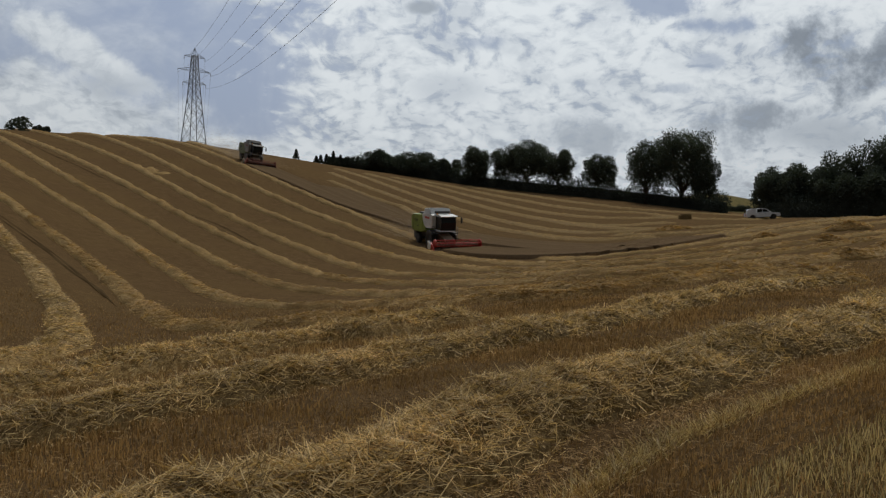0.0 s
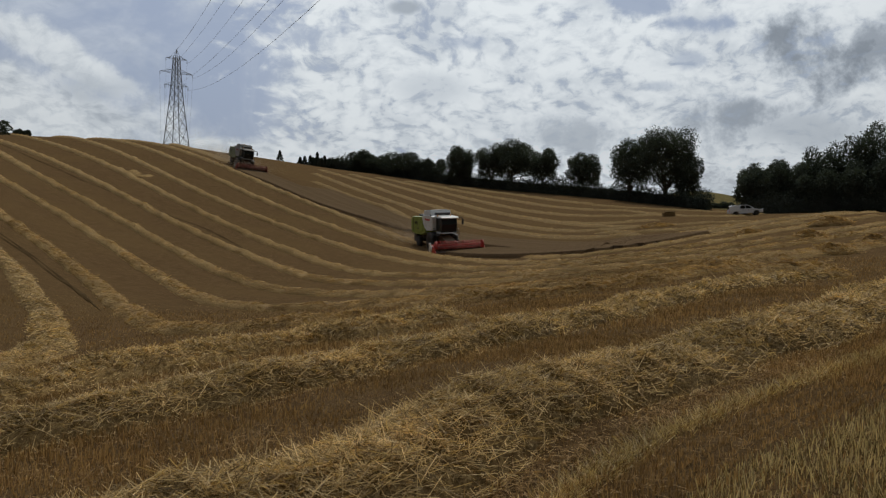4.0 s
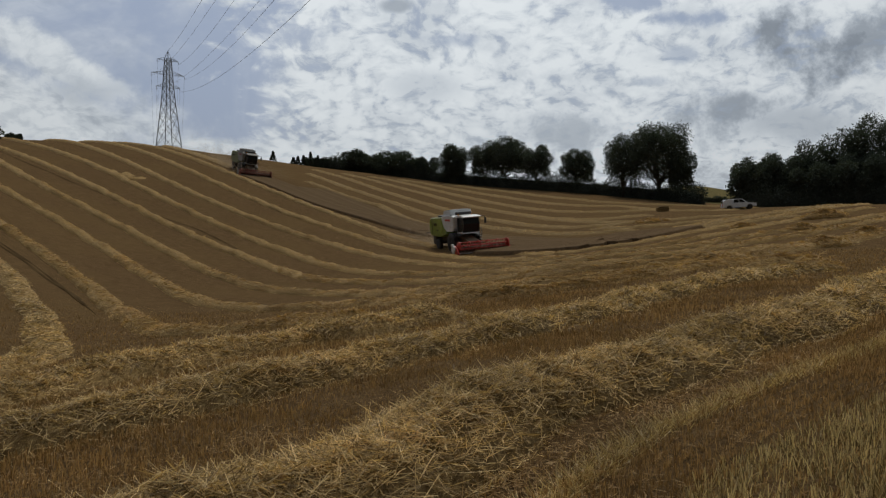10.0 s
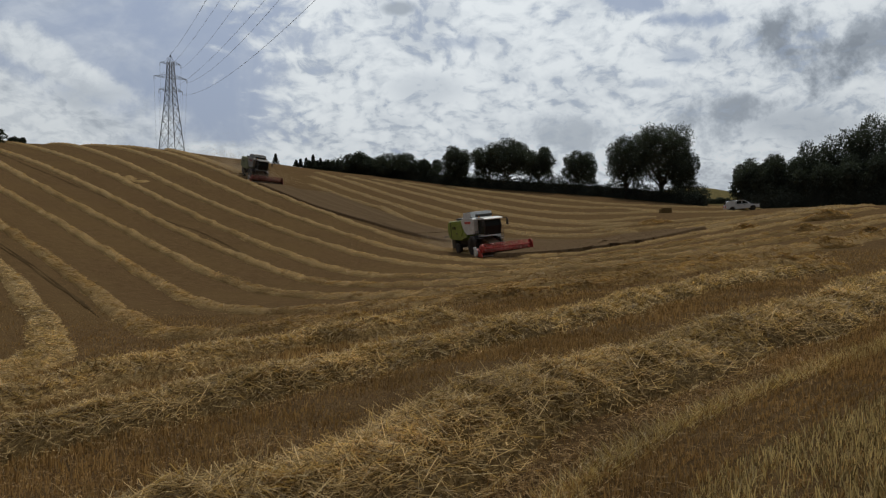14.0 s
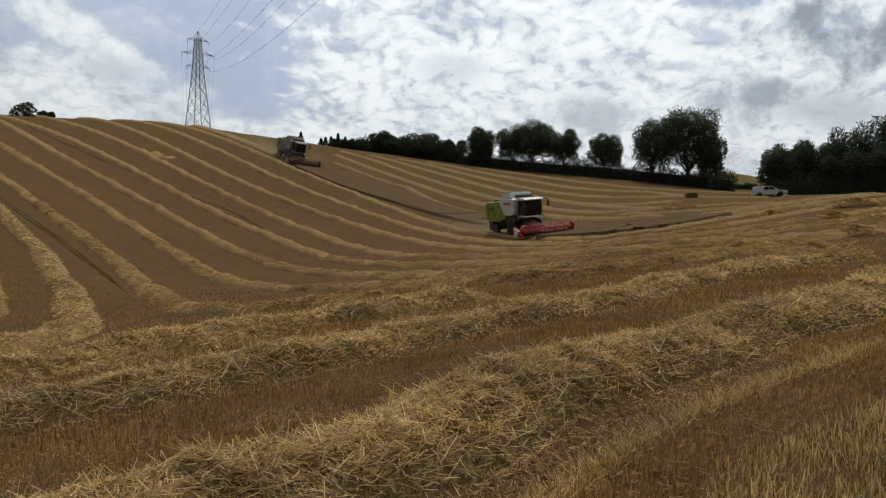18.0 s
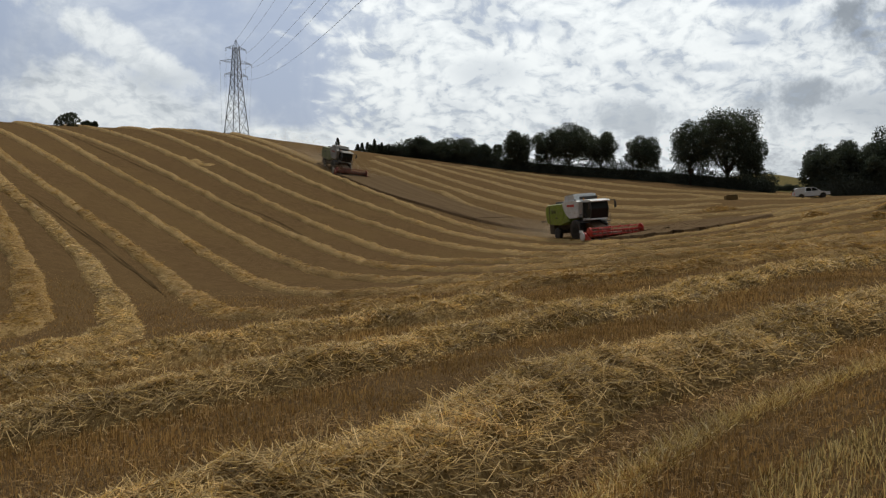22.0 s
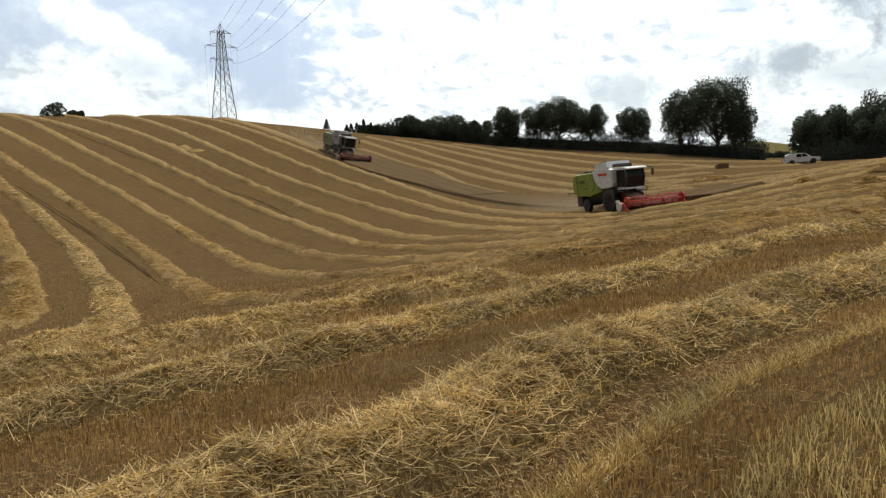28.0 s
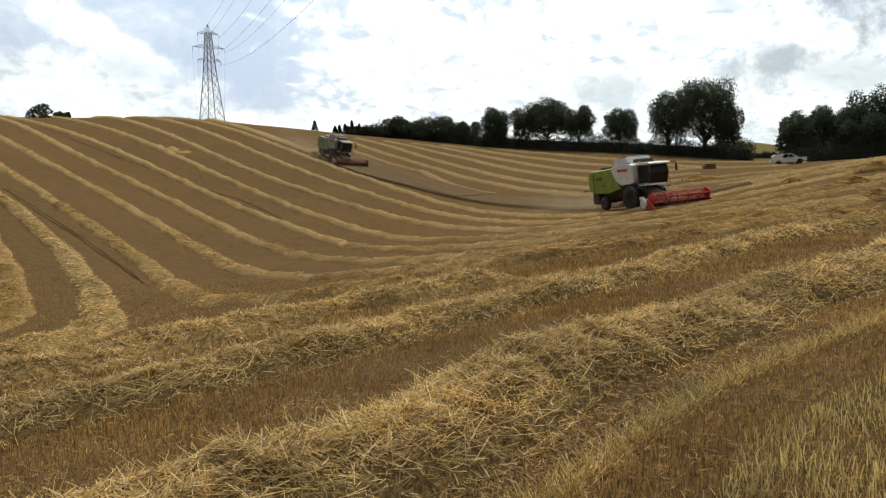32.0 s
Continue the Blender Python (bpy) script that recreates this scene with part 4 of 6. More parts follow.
def limb(bm, a, b, r0, r1, rng, steps=4, sway=0.25):
    """A tapered, slightly crooked limb."""
    a, b = Vector(a), Vector(b)
    pts = [a.lerp(b, i / steps) + (Vector(rng.normal(0, sway, 3)) * (0 < i < steps)) for i in range(steps + 1)]
    q = (b - a).to_track_quat("Z", "X")
    rings = []
    for i, p in enumerate(pts):
        r = r0 + (r1 - r0) * i / steps
        rings.append([p + q @ Vector((math.cos(t) * r, math.sin(t) * r, 0)) for t in (2 * math.pi * k / 7 for k in range(7))])
    hull(bm, rings)


def tree(x, y, high, wide, seed, trunk=0.25, lobes=14, leaves=5200, name="oak_tree", label="dark green broadleaf tree standing in a hedge", leaf=0.24, mat=None, squash=0.9, fill=0.5, sink=0.0):
    """high: to the top of the crown; trunk: share of it that is bare."""
    rng = np.random.default_rng(seed)
    thing = tagged(new(name), label, "tree", group="hedgerow trees")
    thing.location = (x, y, gz(x, y) - 0.1 - sink)
    bm = bmesh.new()
    fork = high * max(trunk, 0.12) * 1.1
    limb(bm, (0, 0, -0.3), (rng.normal(0, 0.1), rng.normal(0, 0.1), fork), 0.030 * high + 0.08, 0.022 * high + 0.04, rng, 3, 0.04)
    part("trunk", bm, BARK, thing, "rough grey-brown trunk", True)
    cz = high * (trunk + (1 - trunk) * 0.5)
    ch = high * (1 - trunk) * 0.5
    blobs = []
    for i in range(lobes):
        t = 2 * math.pi * (i * 0.618 % 1.0)
        up = -0.82 + 1.66 * (i + 0.5) / lobes
        out = max(0.0, 1 - min(abs(up), 1.0) ** 3.0) ** 0.5 * rng.uniform(0.42, 0.70)
        rr = rng.uniform(0.30, 0.44)
        blobs.append((math.cos(t) * out * wide / 2, math.sin(t) * out * wide / 2 * squash, cz + up * ch * 0.72,
                      rr * wide / 2, rr * wide / 2 * squash, rr * ch * 1.05))
    for i in range(0, lobes, 2):
        b = blobs[i]
        bm = bmesh.new()
        limb(bm, (0, 0, fork * rng.uniform(0.75, 1.0)), b[:3], 0.012 * high + 0.03, 0.03, rng)
        part("limb", bm, BARK, thing, "", True)
    v, q = leaf_cloud(rng, blobs, leaves, leaf, fill)
    part_of("crown", mesh_from("crown", v, q, mat or LEAF), thing, "dense dark leaves with gaps of sky")
    return thing


def along_ray(px, d):
    """Plan point at distance d on the bearing px, with bearings counted across a plane 1510 units off."""
    k = (px - 784) / 1510
    return d * k / math.hypot(1, k), d / math.hypot(1, k)


HEDGE_TREES = (
    # bearing, distance, height, width, bare share, lobes, leaves
    (632, 223.2, 6.0, 9.12, 0.02, 12, 4200), (664, 224.4, 5.1, 7.68, 0.02, 9, 2400), (699, 218.4, 7.0, 12.72, 0.02, 14, 5600), (733, 216, 5.5, 7.2, 0.02, 9, 2400), (758, 213.6, 6.2, 6.96, 0.04, 10, 3000),
    (806, 206.4, 10.1, 7.92, 0.06, 16, 5600), (860, 202.8, 10.3, 8.64, 0.20, 14, 4600), (896, 201.6, 11.9, 13.92, 0.24, 20, 8600), (951, 196.8, 10.6, 8.16, 0.22, 14, 4800),
    (1024, 192, 10.1, 8.88, 0.17, 15, 5200), (1106, 183.6, 14.1, 9.36, 0.16, 17, 6000), (1168, 181.2, 16.9, 14.16, 0.18, 24, 11500), (1208, 180, 11.7, 6.72, 0.04, 11, 3800))
for i, (px, d, high, wide, bare, lobes, leaves) in enumerate(HEDGE_TREES):
    x, y = along_ray(px, d)
    tree(x, y, high, wide, 100 + i, bare, lobes, int(leaves * 3.3), "hedgerow_tree" if high < 9.5 else "oak_tree",
         "dark broadleaf tree rising from the field hedge" if bare > 0.1 else "rounded dark green bush in the field hedge", 0.140, fill=0.30)
COPSE = (
    (1330, 157.2, 8.42, 7.68, 0.0, 14, 6400), (1348, 157.2, 9.62, 9.12, 0.0, 14, 6400), (1392, 157.2, 9.56, 9.36, 0.0, 14, 6400), (1440, 158.4, 11.48, 7.92, 0.1, 13, 3600),
    (1434, 154.8, 7.88, 8.88, 0.0, 13, 5400), (1478, 154.8, 8.16, 9.6, 0.0, 14, 6000), (1497, 159.6, 13.92, 9.6, 0.1, 15, 4600), (1526, 154.8, 8.88, 9.6, 0.0, 13, 5600),
    (1547, 160.8, 16.56, 10.32, 0.12, 16, 5200), (1580, 156, 10.32, 11.28, 0.0, 14, 5600), (1612, 159.6, 15.6, 12, 0.08, 14, 5000), (1650, 157.2, 10.8, 12, 0.0, 12, 4000))
for i, (px, d, high, wide, bare, lobes, leaves) in enumerate(COPSE):
    x, y = along_ray(px, d)
    tree(x, y, high, wide, 200 + i, bare, lobes, int(leaves * 2.6), "copse_tree", "dark green tree in the dense copse at the field corner", 0.155, fill=0.25)
# bushes on the skyline and young conifers
for px, d, high, wide, seed in ((-11, 213.6, 4.3, 6.3, 301), (24, 218.4, 2.7, 3.2, 302), (38, 219.6, 2.5, 2.8, 303)):
    x, y = along_ray(px, d)
    tree(x, y, high, wide, seed, 0.05, 9, 1500, "skyline_bush", "small dark bush on the brow of the hill", 0.2, sink=1.0)


def young_conifer(x, y, high, seed):
    rng = np.random.default_rng(seed)
    thing = tagged(new("young_conifer"), "small dark young conifer on the skyline", "tree", group="young conifers")
    thing.location = (x, y, gz(x, y) - 0.2)
    part("trunk", bar(bmesh.new(), (0, 0, -0.3), (0, 0, high * 0.97), 0.07, 6, 0.015), BARK, thing)
    n = 1100
    f = rng.uniform(0.04, 1.0, n) ** 0.8
    tier = 0.55 + 0.45 * np.abs(np.sin(f * 13))
    rad = (1 - f) * high * rng.uniform(0.52, 0.80) * 0.8 * tier * rng.uniform(0.0, 1.0, n) ** 0.5 + 0.03
    a = rng.uniform(0, 2 * np.pi, n)
    pos = np.stack([rad * np.cos(a), rad * np.sin(a), f * high - rad * 0.25], 1)
    way = unit(np.stack([np.cos(a), np.sin(a), rng.normal(0.15, 0.3, n)], 1))
    side = unit(np.cross(way, rng.normal(size=(n, 3))))
    vv, qq = ribbons(pos - way * 0.12, way, side, np.full(n, 0.34), np.full(n, 0.09), np.zeros(n))
    part_of("foliage", mesh_from("foliage", vv, qq, LEAF_DARK), thing)


for i, (px, d, high) in enumerate(((487, 228, 3.12), (523, 228, 2.16), (531, 228, 2.64), (541, 228, 3.12), (546, 229.2, 2.64), (553, 228, 4.32), (561, 229.2, 2.88), (566, 228, 3.6), (574, 229.2, 2.88), (580, 228, 3.36), (588, 228, 3.12), (596, 228, 3.6), (604, 228, 3.6), (611, 228, 3.36))):
    x, y = along_ray(px, d)
    young_conifer(x, y, high * 0.92, 320 + i)
for i in range(16):
    x, y = along_ray(549 + 4.4 * i, 229.5 + (i * 7 % 5))
    young_conifer(x, y, 2.0 + 0.9 * (i * 5 % 7) / 7, 340 + i)


def hedge(pts, high, wide, seed, name, label):
    rng = np.random.default_rng(seed)
    q, t = curve_points(pts, 1.0)
    thing = tagged(new(name), label, "hedge", kind="stuff")
    z = ground_z(q[:, 0], q[:, 1])
    org = np.array([q[0, 0], q[0, 1], z[0]])
    thing.location = org
    blobs = []
    for i in range(len(q)):
        h = high * (1 + 0.14 * math.sin(i * 0.9 + seed) + 0.10 * rng.normal())
        blobs.append((q[i, 0] - org[0], q[i, 1] - org[1], z[i] - org[2] + h * 0.44, 1.15, wide * 0.55, h * 0.58))
    v, f = leaf_cloud(rng, blobs, 520 * len(q), 0.135, 0.35)
    part_of("hedge_leaves", mesh_from("hedge_leaves", v, f, LEAF_DARK), thing)
    bm = bmesh.new()
    rings = []
    for i in range(len(q)):
        s = Vector((-t[i, 1], t[i, 0], 0)) * wide * 0.15
        c = Vector((q[i, 0] - org[0], q[i, 1] - org[1], z[i] - org[2]))
        h = high * 0.62
        rings.append([c - s + Vector((0, 0, -0.2)), c + s + Vector((0, 0, -0.2)), c + s * 0.8 + Vector((0, 0, h)), c - s * 0.8 + Vector((0, 0, h))])
    hull(bm, rings)
    part("hedge_core", bm, LEAF_DARK, thing, "dark twiggy inside of the hedge")


hedge([along_ray(*p) for p in ((575, 229.2), (620, 224.4), (700, 217.8), (800, 207), (900, 198.6), (1000, 192), (1100, 184.2), (1200, 177), (1246, 172.2))], 3.5, 2.4, 41, "field_hedge", "long clipped dark hedge along the top of the field")
hedge([along_ray(*p) for p in ((1318, 154.8), (1350, 153.6), (1400, 153), (1480, 152.4), (1570, 152.4), (1680, 153.6))], 3.85, 3.1, 42, "copse_edge", "dense dark undergrowth along the copse edge")
hedge([(66, 297), (76, 299.5), (87, 300), (100, 299), (112, 296)], 2.0, 1.6, 43, "far_hedge", "low dark hedge across the rough pasture beyond")


# ---- electricity pylon and its cables ----
PYLON = (-85.5, 268.73)
PYLON_TOP = 50.33 + 1.6
FAR_END = (70.1, -129.7, 55.56 + 1.6)
ARM = Vector((0.953 * math.cos(0.516) - 0.303 * math.sin(0.516), 0.953 * math.sin(0.516) + 0.303 * math.cos(0.516), 0))


def pylon(px, py, top_z, facing):
    """A lattice tower with three pairs of arms; its own y axis runs along the line."""
    base = gz(px, py) - 0.3
    high = top_z - base
    thing = tagged(new("electricity_pylon"), "grey steel lattice pylon with three pairs of arms", "pylon")
    thing.matrix_world = Matrix.Translation((px, py, base)) @ Matrix.Rotation(math.atan2(facing[1], facing[0]) - math.pi / 2, 4, "Z")
    def half(z):
        f = z / high
        w = [(0, 3.30), (0.55, 1.54), (0.72, 1.14), (0.93, 0.74), (1.0, 0.06)]
        return float(np.interp(f, [a for a, _ in w], [b for _, b in w]))
    levels = [0.0, 0.16, 0.30, 0.42, 0.52, 0.60, 0.67, 0.735, 0.79, 0.84, 0.885, 0.93]
    zs = [high * f for f in levels]
    corner = ((1, 1), (-1, 1), (-1, -1), (1, -1))
    for sx, sy in corner:
        bm = bmesh.new()
        for a, b in zip(zs, zs[1:]):
            bar(bm, (sx * half(a), sy * half(a), a), (sx * half(b), sy * half(b), b), 0.15)
        bar(bm, (sx * half(zs[-1]), sy * half(zs[-1]), zs[-1]), (0, 0, high), 0.07)
        part("leg", bm, STEEL, thing)
    for a, b in zip(zs, zs[1:]):
        for (ax, ay), (bx, by) in zip(corner, corner[1:] + corner[:1]):
            ha, hb = half(a), half(b)
            part("diagonal_brace", bar(bmesh.new(), (ax * ha, ay * ha, a), (bx * hb, by * hb, b), 0.07), STEEL, thing)
            part("diagonal_brace", bar(bmesh.new(), (bx * ha, by * ha, a), (ax * hb, ay * hb, b), 0.07), STEEL, thing)
            part("horizontal_brace", bar(bmesh.new(), (ax * hb, ay * hb, b), (bx * hb, by * hb, b), 0.045), STEEL, thing)
    bm = bmesh.new()
    w = half(1.6) + 0.7
    for (ax, ay), (bx, by) in zip(corner, corner[1:] + corner[:1]):
        bar(bm, (ax * w, ay * w, 3.2), (bx * w, by * w, 3.2), 0.06)
        bar(bm, (ax * half(3.2), ay * half(3.2), 3.2), (ax * w, ay * w, 3.2), 0.05)
    part("anti_climb_guard", bm, STEEL, thing, "barbed guard rail round the legs")
    tips = []
    for dz, reach in ((-3.96, 3.6), (-8.28, 5.64), (-12.24, 4.02)):
        for s in (-1, 1):
            bm = bmesh.new()
            za = high + dz + 0.9
            tip = (s * reach, 0, za + 0.15)
            h = half(za)
            for sy in (-1, 1):
                bar(bm, (s * h, sy * h, za), tip, 0.06)
                bar(bm, (s * half(za + 1.1), sy * half(za + 1.1), za + 1.1), tip, 0.055)
                for f in (0.3, 0.6):
                    bar(bm, (s * (h + (reach - h) * f), sy * h * (1 - f), za + 0.15 * f), (s * (h + (reach - h) * f), sy * h * (1 - f), za + 1.1 - 0.95 * f), 0.035)
            bar(bm, (s * h, -h, za), (s * h, h, za), 0.045)
            part("crossarm", bm, STEEL, thing)
            bm = bmesh.new()
            for k in range(7):
                lathe(bm, [(-0.15 - k * 0.13, 0.05), (-0.19 - k * 0.13, 0.13), (-0.24 - k * 0.13, 0.05)], "Z", tip, 8)
            bar(bm, tip, (tip[0], 0, tip[2] - 1.1), 0.03, 6)
            part("insulator", bm, PORCELAIN, thing, "brown string insulator")
            tips.append((s * reach, high + dz))
    return tips


TIPS = pylon(*PYLON, PYLON_TOP, (-ARM.y, ARM.x))


def power_cable(a, b, sag, thick, label):
    crv = bpy.data.curves.new("power_cable", "CURVE")
    crv.dimensions, crv.bevel_depth, crv.bevel_resolution = "3D", thick, 1
    sp = crv.splines.new("POLY")
    n = 60
    sp.points.add(n)
    for i in range(n + 1):
        f = i / n
        p = Vector(a).lerp(Vector(b), f)
        sp.points[i].co = (p.x, p.y, p.z - 4 * sag * f * (1 - f), 1)
    crv.materials.append(CABLE)
    tagged(new("power_cable", crv), label, "cable", group="overhead cables")


for s, z in TIPS + [(0.0, None)]:
    dz = 0.0 if z is None else z - (PYLON_TOP - gz(*PYLON) + 0.3)
    lab = "thin earth wire strung from the pylon's peak" if z is None else "sagging overhead conductor strung from a pylon arm"
    a = Vector((PYLON[0], PYLON[1], PYLON_TOP + dz)) + ARM * s
    b = Vector((FAR_END[0], FAR_END[1], FAR_END[2] + 2.0 * dz)) + Vector((-0.21, 1.13, 0)) * s
    power_cable(a, b, 12.24, 0.026 if s > 0 else 0.019, lab)
    power_cable(a, a + Vector((-0.31, 0.95, 0)) * 312 + Vector((0, 0, -74.4)), 8.4, 0.019, lab)


# ---- white pickup truck ----
def wheel_part(parent, name, x, y, r, w, rim_mat, lugs=0, rim_share=0.6):
    """A wheel turning about its own y axis: tyre, rim, hub."""
    bm = bmesh.new()
    rr = r * rim_share
    lathe(bm, [(-w / 2, rr), (-w / 2, r * 0.92), (-w * 0.36, r), (w * 0.36, r), (w / 2, r * 0.92), (w / 2, rr)], "Y", (0, 0, 0), 28)
    for i in range(lugs):
        t = 2 * math.pi * i / lugs
        for s in (-1, 1):
            turn = Matrix.Rotation(-(t + s * math.pi / lugs / 2), 3, "Y")
            box(bm, *(turn @ Vector((r * 0.99, s * w * 0.22, 0))), 0.09, w * 0.46, 0.08, 0, turn @ Matrix.Rotation(s * 0.6, 3, "X"))
    tyre = part(name, bm, RUBBER, parent, "dusty black tyre", True)
    tyre.location = (x, y, r)
    bm = bmesh.new()
    lathe(bm, [(-w * 0.42, 0.02), (-w * 0.42, rr * 0.35), (-w * 0.30, rr * 0.42), (-w * 0.34, rr * 0.85), (-w * 0.46, rr), (w * 0.46, rr), (w * 0.34, rr * 0.85), (w * 0.30, rr * 0.42), (w * 0.42, rr * 0.35), (w * 0.42, 0.02)], "Y", (0, 0, 0), 20)
    part("rim", bm, rim_mat, tyre, "", True)
    bm = bmesh.new()
    for i in range(8):
        t = 2 * math.pi * i / 8
        for s in (-1, 1):
            lathe(bm, [(s * w * 0.42, 0.001), (s * w * 0.42, rr * 0.05), (s * w * 0.47, rr * 0.05), (s * w * 0.47, 0.001)], "Y", (math.cos(t) * rr * 0.25, 0, math.sin(t) * rr * 0.25), 6)
    part("wheel_nuts", bm, GREY, tyre)
    return tyre


def pickup(x, y, heading):
    thing = tagged(new("pickup_truck"), "white double-cab pickup with a hard canopy parked on stubble", "pickup truck")
    thing.matrix_world = slope_frame(x, y, heading)
    low = [(-2.62, 0.52), (-2.66, 0.80), (-2.60, 1.06), (0.95, 1.10), (1.35, 1.05), (2.30, 0.93), (2.60, 0.80), (2.66, 0.55), (2.50, 0.42), (2.12, 0.42), (2.04, 0.66), (1.78, 0.82), (1.48, 0.82), (1.22, 0.66), (1.14, 0.38), (-1.12, 0.38), (-1.20, 0.66), (-1.46, 0.82), (-1.76, 0.82), (-2.02, 0.66), (-2.10, 0.46)]
    part("body", slab(bmesh.new(), low, -0.92, 0.92, 0.10), CAR_WHITE, thing, "glossy white lower body")
    cab = [(-0.95, 1.06), (-0.92, 1.70), (-0.70, 1.76), (0.22, 1.75), (0.50, 1.67), (1.42, 1.06)]
    part("cab", slab(bmesh.new(), cab, -0.80, 0.80, 0.14), CAR_WHITE, thing)
    can = [(-2.55, 1.05), (-2.46, 1.52), (-2.28, 1.66), (-1.9, 1.74), (-1.0, 1.76), (-1.0, 1.05)]
    part("canopy", slab(bmesh.new(), can, -0.82, 0.82, 0.12), CAR_WHITE, thing, "white load-bed canopy")
    for s in (-1, 1):
        yy = s * 0.803
        for nm, o in (("rear_side_window", [(-0.86, 1.16), (-0.84, 1.66), (-0.10, 1.68), (-0.10, 1.16)]), ("front_side_window", [(-0.02, 1.16), (-0.02, 1.66), (0.34, 1.63), (1.02, 1.16)]), ("canopy_window", [(-2.38, 1.24), (-2.34, 1.60), (-1.16, 1.62), (-1.14, 1.24)])):
            part(nm, slab(bmesh.new(), o, yy - 0.012, yy + 0.012), GLASS if nm != "canopy_window" else CAR_WHITE, thing, "tinted window" if nm != "canopy_window" else "flush white canopy side panel")
        bm = bmesh.new()
        box(bm, 0.92, s * 1.02, 1.22, 0.14, 0.20, 0.20, 0.05)
        part("wing_mirror", bm, CAR_WHITE, thing)
        bm = bmesh.new()
        box(bm, 2.52, s * 0.72, 0.84, 0.22, 0.34, 0.20, 0.05)
        part("headlight", bm, LAMP_GLASS, thing)
        bm = bmesh.new()
        box(bm, -2.62, s * 0.82, 0.88, 0.10, 0.16, 0.36, 0.03)
        part("tail_light", bm, TAIL_RED, thing)
        for dx in (-0.55, 0.30):
            bm = bmesh.new()
            box(bm, dx, s * 0.93, 0.98, 0.18, 0.03, 0.04, 0.01)
            part("door_handle", bm, PLASTIC, thing)
        bm = bmesh.new()
        box(bm, 0.0, s * 0.90, 0.36, 2.1, 0.16, 0.07, 0.02)
        part("side_step", bm, PLASTIC, thing)
        for wx in (1.63, -1.61):
            wheel_part(thing, "wheel", wx, s * 0.78, 0.39, 0.26, GREY)
    part("windscreen", slab(bmesh.new(), [(0.535, 1.65), (1.425, 1.075), (1.445, 1.09), (0.555, 1.665)], -0.70, 0.70), GLASS, thing, "dark windscreen")
    part("rear_window", slab(bmesh.new(), [(-2.56, 1.18), (-2.525, 1.60), (-2.535, 1.61), (-2.575, 1.18)], -0.62, 0.62), GLASS, thing)
    part("grille", box(bmesh.new(), 2.63, 0, 0.76, 0.06, 1.0, 0.26, 0.03), PLASTIC, thing)
    part("front_bumper", box(bmesh.new(), 2.60, 0, 0.50, 0.16, 1.72, 0.20, 0.06), CAR_WHITE, thing)
    part("number_plate", box(bmesh.new(), 2.69, 0, 0.50, 0.02, 0.52, 0.11, 0.004), WHITE, thing, "blank white plate")
    thing.scale = (0.98, 0.98, 0.98)
    part("roof_rail", bar(bar(bmesh.new(), (-2.3, 0.62, 1.86), (0.3, 0.62, 1.86), 0.025, 6), (-2.3, -0.62, 1.86), (0.3, -0.62, 1.86), 0.025, 6), PLASTIC, thing)


pickup(*along_ray(1310, 142.5), (1.0, -0.12))


# ---- combine harvesters ----
HEADER = 6.5


